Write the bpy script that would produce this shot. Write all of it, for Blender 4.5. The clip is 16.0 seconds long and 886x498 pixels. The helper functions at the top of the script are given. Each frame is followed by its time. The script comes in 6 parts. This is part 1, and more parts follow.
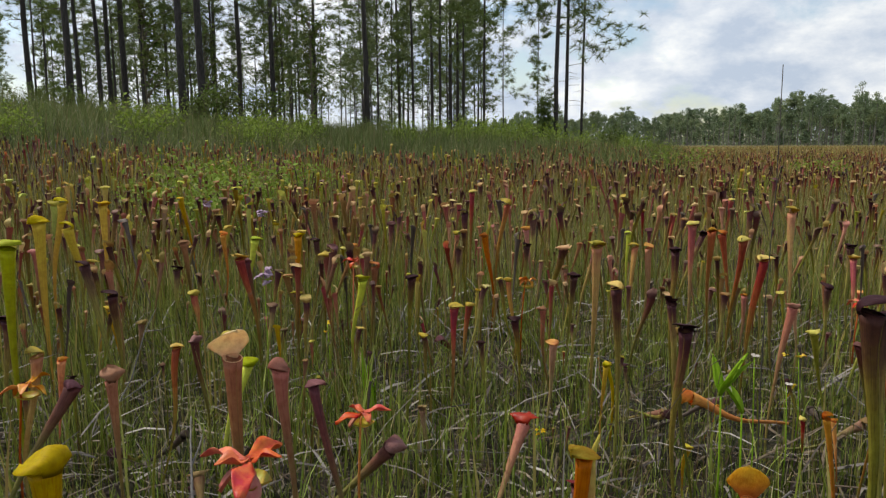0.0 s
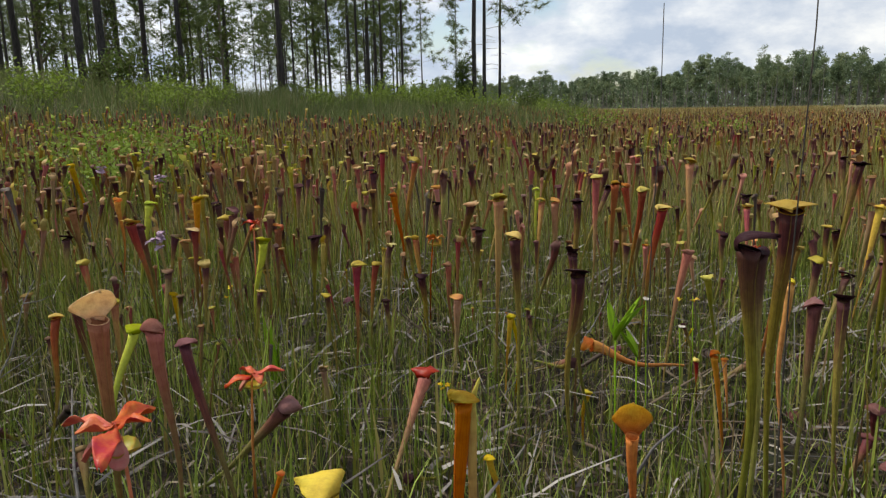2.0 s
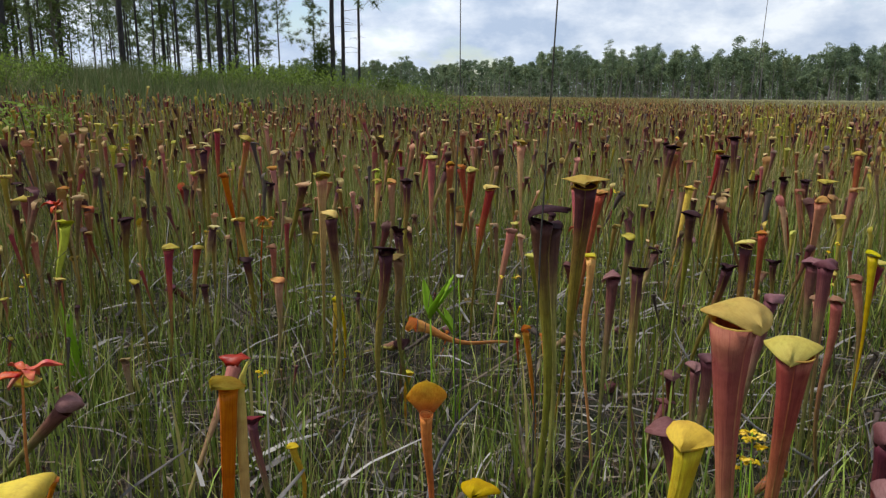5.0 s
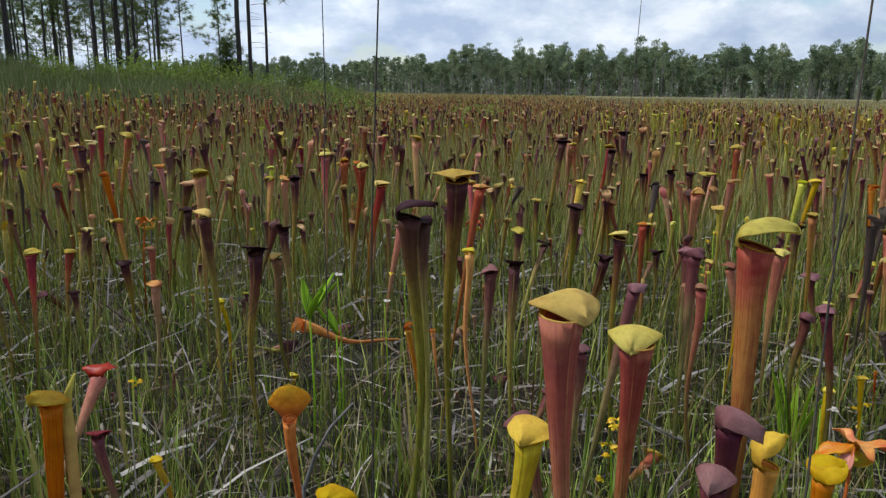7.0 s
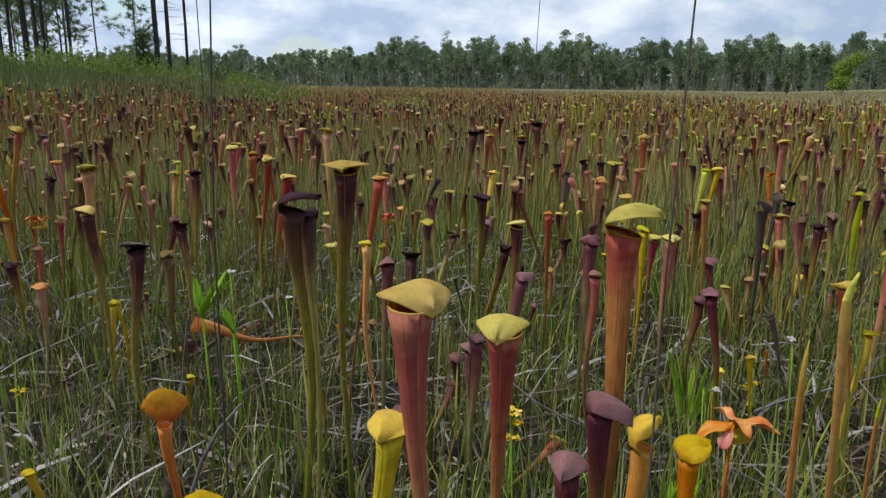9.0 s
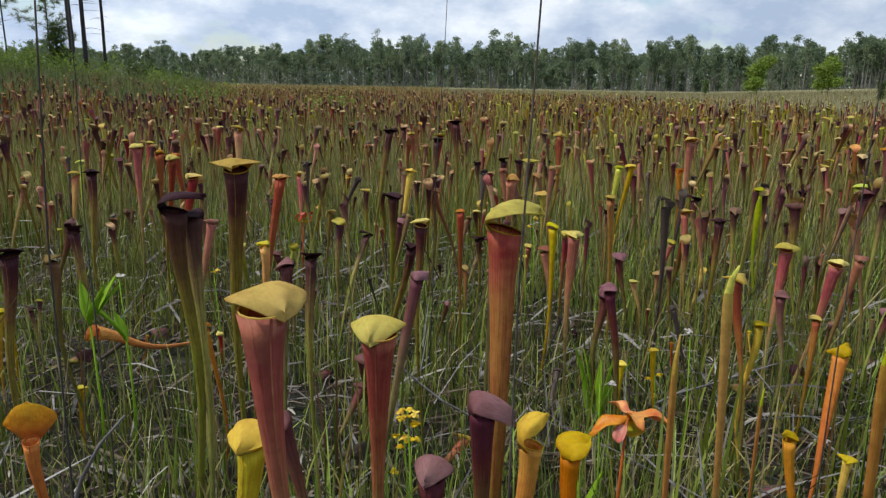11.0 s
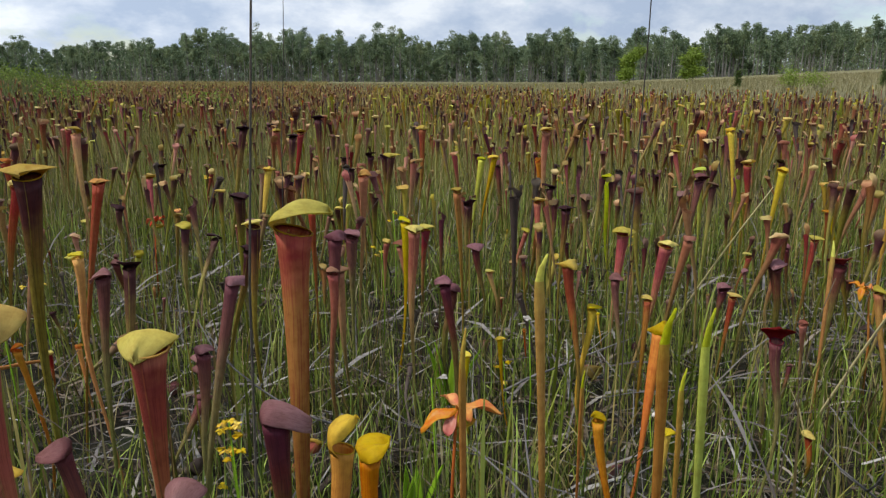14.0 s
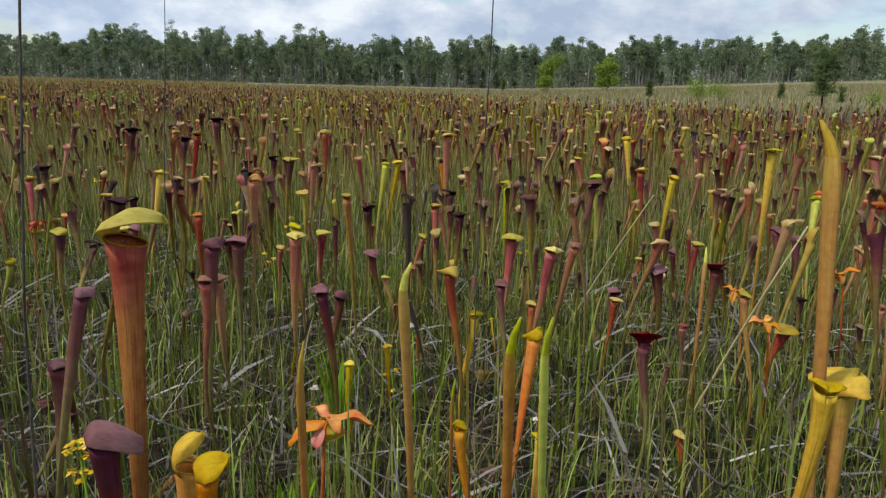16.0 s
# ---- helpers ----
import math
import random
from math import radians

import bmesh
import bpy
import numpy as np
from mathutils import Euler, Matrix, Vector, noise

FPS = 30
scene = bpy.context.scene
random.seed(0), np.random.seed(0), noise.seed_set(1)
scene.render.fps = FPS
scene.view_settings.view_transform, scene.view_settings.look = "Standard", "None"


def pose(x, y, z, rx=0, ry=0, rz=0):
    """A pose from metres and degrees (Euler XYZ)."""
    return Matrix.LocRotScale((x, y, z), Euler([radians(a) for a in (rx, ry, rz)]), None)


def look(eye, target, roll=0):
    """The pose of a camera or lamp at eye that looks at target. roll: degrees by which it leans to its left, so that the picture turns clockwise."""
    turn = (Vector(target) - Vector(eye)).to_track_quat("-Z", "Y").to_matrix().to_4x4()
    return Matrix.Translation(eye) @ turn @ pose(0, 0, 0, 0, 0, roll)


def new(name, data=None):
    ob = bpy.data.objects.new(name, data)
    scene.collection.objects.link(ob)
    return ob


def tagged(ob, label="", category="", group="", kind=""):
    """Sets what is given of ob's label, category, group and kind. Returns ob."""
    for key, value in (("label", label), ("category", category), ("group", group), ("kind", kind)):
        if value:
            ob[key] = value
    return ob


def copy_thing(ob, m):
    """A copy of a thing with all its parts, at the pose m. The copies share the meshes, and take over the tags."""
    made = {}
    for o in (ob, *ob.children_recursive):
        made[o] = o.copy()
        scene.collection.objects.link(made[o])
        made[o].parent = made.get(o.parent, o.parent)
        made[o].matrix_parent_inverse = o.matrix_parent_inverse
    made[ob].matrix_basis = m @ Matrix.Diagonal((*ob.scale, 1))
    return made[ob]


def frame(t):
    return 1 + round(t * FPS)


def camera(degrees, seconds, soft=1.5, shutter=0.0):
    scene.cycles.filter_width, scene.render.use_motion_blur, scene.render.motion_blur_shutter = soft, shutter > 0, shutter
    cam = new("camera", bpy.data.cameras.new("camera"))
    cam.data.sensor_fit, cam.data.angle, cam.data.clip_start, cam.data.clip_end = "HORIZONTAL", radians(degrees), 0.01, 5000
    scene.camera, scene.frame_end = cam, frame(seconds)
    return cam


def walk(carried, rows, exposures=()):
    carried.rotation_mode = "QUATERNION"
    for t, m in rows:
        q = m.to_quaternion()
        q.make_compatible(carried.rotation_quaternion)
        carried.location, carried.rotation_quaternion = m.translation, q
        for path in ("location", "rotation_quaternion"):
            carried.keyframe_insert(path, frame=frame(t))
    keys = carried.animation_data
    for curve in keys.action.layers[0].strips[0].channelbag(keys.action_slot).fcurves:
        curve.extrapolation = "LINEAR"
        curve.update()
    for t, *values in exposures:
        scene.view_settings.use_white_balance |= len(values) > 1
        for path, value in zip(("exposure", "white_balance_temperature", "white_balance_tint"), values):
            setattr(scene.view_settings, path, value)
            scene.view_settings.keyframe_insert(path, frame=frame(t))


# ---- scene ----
cam = camera(64.3, 16.0, soft=1.3)
PATH = [
    (0, (0.072, 0.047, 0.79), (0.155, 2.023, 0.498), -0.3),
    (0.5, (0.085, 0.052, 0.781), (0.212, 2.022, 0.457), -0.4),
    (1, (0.098, 0.058, 0.775), (0.269, 2.02, 0.426), -0.6),
    (1.5, (0.114, 0.063, 0.765), (0.339, 2.016, 0.398), -1.0),
    (2, (0.132, 0.073, 0.757), (0.426, 2.013, 0.369), -1.0),
    (2.5, (0.149, 0.079, 0.754), (0.511, 2.003, 0.347), -0.9),
    (3, (0.169, 0.085, 0.749), (0.609, 1.99, 0.325), -1.3),
    (3.5, (0.183, 0.088, 0.744), (0.685, 1.976, 0.312), -0.1),
    (4, (0.202, 0.09, 0.741), (0.76, 1.963, 0.314), 0.2),
    (6.5, (0.288, 0.088, 0.728), (1.111, 1.856, 0.289), 0.9),
    (7, (0.309, 0.084, 0.729), (1.19, 1.826, 0.294), 0.7),
    (7.5, (0.324, 0.082, 0.725), (1.26, 1.795, 0.287), 0.8),
    (8, (0.339, 0.076, 0.724), (1.304, 1.769, 0.273), 0.5),
    (8.5, (0.358, 0.072, 0.722), (1.368, 1.737, 0.264), 0.5),
    (9, (0.372, 0.067, 0.724), (1.417, 1.711, 0.273), 0.6),
    (9.5, (0.396, 0.063, 0.72), (1.483, 1.684, 0.281), 0.1),
    (10, (0.409, 0.061, 0.716), (1.54, 1.649, 0.27), 0.6),
    (12.5, (0.466, 0.02, 0.73), (1.768, 1.466, 0.272), 0.1),
    (13, (0.484, 0.009, 0.725), (1.834, 1.408, 0.255), 0.2),
    (13.5, (0.5, 0.006, 0.722), (1.887, 1.368, 0.253), 0.4),
    (14, (0.516, -0.002, 0.723), (1.933, 1.33, 0.256), 0.1),
    (14.5, (0.53, -0.012, 0.72), (1.977, 1.288, 0.255), 0.8),
    (15, (0.542, -0.028, 0.726), (2.028, 1.228, 0.265), 0.6),
    (15.5, (0.555, -0.037, 0.725), (2.076, 1.178, 0.267), 1.2),
    (16, (0.573, -0.051, 0.727), (2.132, 1.117, 0.274), 1.4),
]
walk(cam, [(t, look(eye, target, roll)) for t, eye, target, roll in PATH],
     [(0, 0.0, 7000, 10), (3.5, 0.0, 6750, 10), (6.5, -0.05, 6200, 10), (10, -0.05, 6200, 10), (12.5, -0.05, 6400, 10), (16, -0.05, 6400, 10)])

# ---- world and sun: bright sky with broken cloud ----
SUN_AZ, SUN_EL = -60.0, 56.0
world = bpy.data.worlds.new("world")
scene.world = world
world.use_nodes = True
wt = world.node_tree
wt.nodes.clear()
sky = wt.nodes.new("ShaderNodeTexSky")
sky.sky_type = "NISHITA"
sky.sun_disc = False
sky.sun_elevation, sky.sun_rotation = radians(SUN_EL), radians(SUN_AZ)
w_co = wt.nodes.new("ShaderNodeTexCoord")
w_map = wt.nodes.new("ShaderNodeMapping")
w_map.inputs["Scale"].default_value = (1.0, 1.0, 1.9)
w_map.inputs["Location"].default_value = (0.35, 0.1, 0.2)
wt.links.new(w_co.outputs["Generated"], w_map.inputs["Vector"])
w_n1 = wt.nodes.new("ShaderNodeTexNoise")
w_n1.inputs["Scale"].default_value = 4.2
w_n1.inputs["Detail"].default_value = 9.0
w_n1.inputs["Roughness"].default_value = 0.56
w_n1.inputs["Distortion"].default_value = 0.25
wt.links.new(w_map.outputs["Vector"], w_n1.inputs["Vector"])
w_r1 = wt.nodes.new("ShaderNodeValToRGB")
w_r1.color_ramp.elements[0].position, w_r1.color_ramp.elements[1].position = 0.40, 0.48
wt.links.new(w_n1.outputs["Fac"], w_r1.inputs["Fac"])
w_n2 = wt.nodes.new("ShaderNodeTexNoise")
w_n2.inputs["Scale"].default_value = 7.0
w_n2.inputs["Detail"].default_value = 10.0
w_n2.inputs["Roughness"].default_value = 0.6
wt.links.new(w_map.outputs["Vector"], w_n2.inputs["Vector"])
w_r2 = wt.nodes.new("ShaderNodeValToRGB")
w_r2.color_ramp.elements[0].position, w_r2.color_ramp.elements[1].position = 0.38, 0.64
w_r2.color_ramp.elements[0].color = (0.46, 0.56, 0.72, 1)
w_r2.color_ramp.elements[1].color = (0.90, 0.95, 1.0, 1)
w_r2.color_ramp.elements.new(0.50).color = (0.64, 0.72, 0.84, 1)
wt.links.new(w_n2.outputs["Fac"], w_r2.inputs["Fac"])
w_b1 = wt.nodes.new("ShaderNodeBackground")
w_b1.inputs["Strength"].default_value = 0.15
wt.links.new(sky.outputs["Color"], w_b1.inputs["Color"])
w_b2 = wt.nodes.new("ShaderNodeBackground")
w_dot = wt.nodes.new("ShaderNodeVectorMath")
w_dot.operation = "DOT_PRODUCT"
w_dot.inputs[1].default_value = (math.sin(radians(SUN_AZ)) * math.cos(radians(SUN_EL)), math.cos(radians(SUN_AZ)) * math.cos(radians(SUN_EL)), math.sin(radians(SUN_EL)))
wt.links.new(w_co.outputs["Generated"], w_dot.inputs[0])
w_glow = wt.nodes.new("ShaderNodeMapRange")
for key, value in (("From Min", -0.3), ("From Max", 0.5), ("To Min", 0.96), ("To Max", 1.22)):
    w_glow.inputs[key].default_value = value
wt.links.new(w_dot.outputs["Value"], w_glow.inputs["Value"])
wt.links.new(w_glow.outputs["Result"], w_b2.inputs["Strength"])
wt.links.new(w_r2.outputs["Color"], w_b2.inputs["Color"])
w_mix = wt.nodes.new("ShaderNodeMixShader")
wt.links.new(w_r1.outputs["Color"], w_mix.inputs[0])
wt.links.new(w_b1.outputs[0], w_mix.inputs[1])
wt.links.new(w_b2.outputs[0], w_mix.inputs[2])
w_out = wt.nodes.new("ShaderNodeOutputWorld")
wt.links.new(w_mix.outputs[0], w_out.inputs["Surface"])

sun = new("sun", bpy.data.lights.new("sun", "SUN"))
sun.data.energy, sun.data.angle, sun.data.color = 3.6, radians(7), (1.0, 0.95, 0.87)
sa, se = radians(SUN_AZ), radians(SUN_EL)
sun.matrix_world = look((30 * math.sin(sa) * math.cos(se), 30 * math.cos(sa) * math.cos(se), 30 * math.sin(se)), (0, 0, 0))


# ---- materials ----
def blank(name):
    m = bpy.data.materials.new(name)
    m.use_nodes = True
    m.node_tree.nodes.clear()
    return m, m.node_tree


def ramp_of(nt, fac, stops):
    r = nt.nodes.new("ShaderNodeValToRGB")
    e = r.color_ramp.elements
    while len(e) < len(stops):
        e.new(0.5)
    for q, (at, c) in zip(e, stops):
        q.position, q.color = at, (*c, 1)
    nt.links.new(fac, r.inputs["Fac"])
    return r.outputs["Color"]


def noise_of(nt, vec, scale, detail=4.0, rough=0.55):
    n = nt.nodes.new("ShaderNodeTexNoise")
    n.inputs["Scale"].default_value, n.inputs["Detail"].default_value, n.inputs["Roughness"].default_value = scale, detail, rough
    if vec is not None:
        nt.links.new(vec, n.inputs["Vector"])
    return n.outputs["Fac"]


def mix_of(nt, fac, a, b, blend="MIX"):
    m = nt.nodes.new("ShaderNodeMix")
    m.data_type, m.blend_type = "RGBA", blend
    for socket, v in ((m.inputs[0], fac), (m.inputs[6], a), (m.inputs[7], b)):
        if isinstance(v, (int, float)):
            socket.default_value = v
        elif isinstance(v, tuple):
            socket.default_value = (*v, 1)
        else:
            nt.links.new(v, socket)
    return m.outputs[2]


def range_of(nt, fac, lo, hi, a=0.0, b=1.0):
    m = nt.nodes.new("ShaderNodeMapRange")
    m.inputs[1].default_value, m.inputs[2].default_value, m.inputs[3].default_value, m.inputs[4].default_value = a, b, lo, hi
    nt.links.new(fac, m.inputs[0])
    return m.outputs[0]


def scaled(nt, vec, s):
    m = nt.nodes.new("ShaderNodeMapping")
    m.inputs["Scale"].default_value = s
    nt.links.new(vec, m.inputs["Vector"])
    return m.outputs["Vector"]


def finish(nt, colour, rough=0.6, bump=None, bump_size=0.002, thin=0.0, spec=0.3):
    p = nt.nodes.new("ShaderNodeBsdfPrincipled")
    p.inputs["Roughness"].default_value = rough
    p.inputs["Specular IOR Level"].default_value = spec
    nt.links.new(colour, p.inputs["Base Color"])
    if bump is not None:
        b = nt.nodes.new("ShaderNodeBump")
        b.inputs["Strength"].default_value, b.inputs["Distance"].default_value = 0.6, bump_size
        nt.links.new(bump, b.inputs["Height"])
        nt.links.new(b.outputs["Normal"], p.inputs["Normal"])
    last = p.outputs[0]
    if thin:
        t = nt.nodes.new("ShaderNodeBsdfTranslucent")
        nt.links.new(colour, t.inputs["Color"])
        x = nt.nodes.new("ShaderNodeMixShader")
        x.inputs[0].default_value = thin
        nt.links.new(last, x.inputs[1])
        nt.links.new(t.outputs[0], x.inputs[2])
        last = x.outputs[0]
    out = nt.nodes.new("ShaderNodeOutputMaterial")
    nt.links.new(last, out.inputs["Surface"])


def random_of(nt, island):
    if island:
        return nt.nodes.new("ShaderNodeNewGeometry").outputs["Random Per Island"]
    return nt.nodes.new("ShaderNodeObjectInfo").outputs["Random"]


def vary(nt, colour, rnd, hue, value, sat=0.1):
    h = nt.nodes.new("ShaderNodeHueSaturation")
    nt.links.new(colour, h.inputs["Color"])
    nt.links.new(range_of(nt, rnd, 0.5 - hue, 0.5 + hue), h.inputs["Hue"])
    w = nt.nodes.new("ShaderNodeMath")
    w.operation = "FRACT"
    m = nt.nodes.new("ShaderNodeMath")
    m.operation = "MULTIPLY"
    m.inputs[1].default_value = 7.31
    nt.links.new(rnd, m.inputs[0])
    nt.links.new(m.outputs[0], w.inputs[0])
    nt.links.new(range_of(nt, w.outputs[0], 1 - value, 1 + value), h.inputs["Value"])
    nt.links.new(range_of(nt, w.outputs[0], 1 + sat, 1 - sat), h.inputs["Saturation"])
    return h.outputs["Color"]


GREEN = (0.17, 0.21, 0.035)


def plant_skin(name, stops, vein, vein_amount, island=False, rough=0.55, thin=0.12, hue=0.018, value=0.25):
    """Skin of a pitcher or lid: colour along its length, fine lengthwise veins, blotches, and a difference from plant to plant."""
    m, nt = blank(name)
    uv = nt.nodes.new("ShaderNodeUVMap").outputs["UV"]
    sep = nt.nodes.new("ShaderNodeSeparateXYZ")
    nt.links.new(uv, sep.inputs[0])
    obj = nt.nodes.new("ShaderNodeTexCoord").outputs["Object"]
    wob = noise_of(nt, obj, 22.0, 3.0)
    add = nt.nodes.new("ShaderNodeMath")
    add.operation = "ADD"
    nt.links.new(sep.outputs["Y"], add.inputs[0])
    nt.links.new(range_of(nt, wob, -0.12, 0.12), add.inputs[1])
    c = ramp_of(nt, add.outputs[0], [(p ** (0.52 if island else 0.62) if stops[0][1] == GREEN else p, q) for p, q in stops])
    v = noise_of(nt, scaled(nt, uv, (26.0, 5.0, 1.0)), 1.6, 5.0, 0.7)
    c = mix_of(nt, range_of(nt, v, 0.0, vein_amount, 0.46, 0.62), c, vein)
    b = noise_of(nt, obj, 90.0, 4.0, 0.65)
    c = mix_of(nt, range_of(nt, b, 0.0, 0.6, 0.42, 0.72), c, (0.62, 0.5, 0.42), "MULTIPLY")
    patch = noise_of(nt, obj, 31.0, 4.0, 0.6)
    c = mix_of(nt, range_of(nt, patch, 0.0, 0.22, 0.5, 0.68), c, (0.75, 1.0, 0.8), "MULTIPLY")
    c = vary(nt, c, random_of(nt, island), hue, value)
    finish(nt, c, rough, v, 0.0012, thin, 0.14)
    return m


SKINS = {
    "red": ([(0.0, GREEN), (0.4, (0.32, 0.20, 0.055)), (0.64, (0.42, 0.13, 0.055)), (0.8, (0.34, 0.06, 0.042)), (0.95, (0.27, 0.045, 0.04)), (1.0, (0.33, 0.09, 0.05))], (0.15, 0.016, 0.02)),
    "dark": ([(0.0, GREEN), (0.6, (0.31, 0.25, 0.05)), (0.75, (0.23, 0.14, 0.045)), (0.88, (0.11, 0.04, 0.03)), (1.0, (0.07, 0.02, 0.024))], (0.035, 0.012, 0.018)),
    "pink": ([(0.0, GREEN), (0.45, (0.26, 0.18, 0.07)), (0.75, (0.42, 0.19, 0.10)), (1.0, (0.45, 0.17, 0.115))], (0.26, 0.07, 0.06)),
    "tan": ([(0.0, GREEN), (0.5, (0.21, 0.17, 0.05)), (0.8, (0.25, 0.15, 0.075)), (1.0, (0.24, 0.11, 0.07))], (0.13, 0.06, 0.045)),
    "orange": ([(0.0, (0.32, 0.13, 0.025)), (0.35, (0.42, 0.14, 0.03)), (0.75, (0.58, 0.18, 0.03)), (1.0, (0.64, 0.27, 0.045))], (0.45, 0.08, 0.03)),
    "ember": ([(0.0, (0.40, 0.07, 0.022)), (0.6, (0.58, 0.10, 0.035)), (1.0, (0.64, 0.18, 0.05))], (0.4, 0.05, 0.025)),
    "coral": ([(0.0, GREEN), (0.5, (0.33, 0.15, 0.06)), (1.0, (0.40, 0.10, 0.06))], (0.36, 0.04, 0.03)),
    "yellow": ([(0.0, (0.30, 0.17, 0.03)), (0.5, (0.50, 0.30, 0.03)), (1.0, (0.62, 0.45, 0.03))], (0.46, 0.22, 0.03)),
    "lime": ([(0.0, GREEN), (0.5, (0.32, 0.34, 0.03)), (1.0, (0.50, 0.52, 0.035))], (0.35, 0.36, 0.04)),
    "purple": ([(0.0, GREEN), (0.5, (0.21, 0.17, 0.05)), (0.75, (0.18, 0.065, 0.042)), (1.0, (0.13, 0.03, 0.038))], (0.04, 0.01, 0.02)),
    "spear": ([(0.0, (0.20, 0.16, 0.03)), (0.5, (0.40, 0.20, 0.045)), (0.84, (0.45, 0.25, 0.055)), (1.0, (0.45, 0.37, 0.05))], (0.38, 0.15, 0.03)),
    "rust": ([(0.0, GREEN), (0.4, (0.36, 0.22, 0.055)), (0.78, (0.50, 0.27, 0.08)), (0.92, (0.47, 0.19, 0.085)), (1.0, (0.36, 0.10, 0.06))], (0.24, 0.045, 0.035)),
    "dead": ([(0.0, (0.13, 0.105, 0.075)), (0.6, (0.11, 0.085, 0.07)), (1.0, (0.09, 0.065, 0.055))], (0.06, 0.05, 0.045)),
}
LIDS = {
    "cream": ([(0.0, (0.66, 0.40, 0.18)), (0.4, (0.76, 0.60, 0.32)), (1.0, (0.80, 0.68, 0.40))], (0.66, 0.44, 0.22)),
    "ember": ([(0.0, (0.76, 0.26, 0.10)), (0.4, (0.87, 0.54, 0.14)), (1.0, (0.90, 0.74, 0.20))], (0.6, 0.16, 0.06)),
    "red": ([(0.0, (0.54, 0.29, 0.04)), (0.3, (0.66, 0.51, 0.09)), (1.0, (0.70, 0.57, 0.15))], (0.60, 0.42, 0.08)),
    "dark": ([(0.0, (0.05, 0.014, 0.02)), (1.0, (0.06, 0.02, 0.024))], (0.03, 0.01, 0.012)),
    "scarlet": ([(0.0, (0.22, 0.02, 0.025)), (1.0, (0.26, 0.03, 0.03))], (0.12, 0.01, 0.015)),
    "orange": ([(0.0, (0.76, 0.28, 0.07)), (0.6, (0.82, 0.42, 0.09)), (1.0, (0.84, 0.60, 0.10))], (0.5, 0.10, 0.04)),
    "pink": ([(0.0, (0.36, 0.14, 0.08)), (1.0, (0.40, 0.20, 0.12))], (0.32, 0.10, 0.08)),
    "tan": ([(0.0, (0.30, 0.17, 0.06)), (1.0, (0.37, 0.26, 0.10))], (0.24, 0.14, 0.08)),
    "coral": ([(0.0, (0.60, 0.16, 0.05)), (1.0, (0.60, 0.33, 0.05))], (0.5, 0.05, 0.03)),
    "yellow": ([(0.0, (0.66, 0.46, 0.02)), (1.0, (0.75, 0.61, 0.02))], (0.55, 0.38, 0.02)),
    "lime": ([(0.0, (0.42, 0.46, 0.03)), (1.0, (0.56, 0.60, 0.04))], (0.4, 0.4, 0.04)),
    "purple": ([(0.0, (0.16, 0.045, 0.055)), (1.0, (0.40, 0.19, 0.19))], (0.16, 0.05, 0.07)),
    "rust": ([(0.0, (0.46, 0.26, 0.04)), (0.35, (0.56, 0.43, 0.06)), (1.0, (0.58, 0.49, 0.11))], (0.42, 0.30, 0.05)),
    "dead": ([(0.0, (0.10, 0.075, 0.06)), (1.0, (0.12, 0.09, 0.07))], (0.06, 0.05, 0.04)),
}
TUBE = {k: plant_skin(k + "_tube_skin", a, b, 0.6) for k, (a, b) in SKINS.items()}
LID = {k: plant_skin(k + "_lid_skin", a, b, 0.35, thin=0.8 if k in ("orange", "ember") else 0.45) for k, (a, b) in LIDS.items()}
FIELD_SKINS = dict(SKINS)
FIELD_SKINS["red"] = ([(0.0, GREEN), (0.5, (0.26, 0.17, 0.05)), (0.8, (0.29, 0.10, 0.05)), (1.0, (0.26, 0.06, 0.042))], (0.14, 0.03, 0.025))
FIELD_SKINS["lime"] = ([(0.0, GREEN), (0.6, (0.26, 0.26, 0.04)), (1.0, (0.36, 0.34, 0.05))], (0.28, 0.26, 0.05))
FIELD_SKINS["yellow"] = ([(0.0, GREEN), (0.6, (0.32, 0.23, 0.04)), (1.0, (0.42, 0.32, 0.05))], (0.32, 0.2, 0.04))
FIELD_SKINS["coral"] = ([(0.0, GREEN), (0.5, (0.28, 0.14, 0.04)), (1.0, (0.36, 0.09, 0.05))], (0.25, 0.04, 0.03))
FIELD_SKINS["orange"] = ([(0.0, GREEN), (0.5, (0.24, 0.16, 0.05)), (1.0, (0.32, 0.15, 0.06))], (0.24, 0.06, 0.04))
FIELD_TUBE = {k: plant_skin(k + "_field_tube", a, b, 0.5, True, value=0.4, hue=0.03) for k, (a, b) in FIELD_SKINS.items()}
FIELD_LIDS = dict(LIDS)
FIELD_LIDS["purple"] = ([(0.0, (0.12, 0.045, 0.045)), (1.0, (0.21, 0.12, 0.09))], (0.1, 0.04, 0.04))
FIELD_LIDS["dark"] = ([(0.0, (0.07, 0.025, 0.022)), (1.0, (0.21, 0.135, 0.06))], (0.05, 0.02, 0.02))
FIELD_LIDS["orange"] = ([(0.0, (0.36, 0.17, 0.06)), (1.0, (0.42, 0.27, 0.10))], (0.3, 0.09, 0.05))
FIELD_LIDS["red"] = ([(0.0, (0.34, 0.17, 0.06)), (1.0, (0.52, 0.39, 0.15))], (0.28, 0.12, 0.05))
FIELD_LIDS["lime"] = ([(0.0, (0.36, 0.36, 0.04)), (1.0, (0.46, 0.44, 0.06))], (0.35, 0.32, 0.05))
FIELD_LIDS["yellow"] = ([(0.0, (0.40, 0.28, 0.04)), (1.0, (0.52, 0.42, 0.06))], (0.4, 0.28, 0.04))
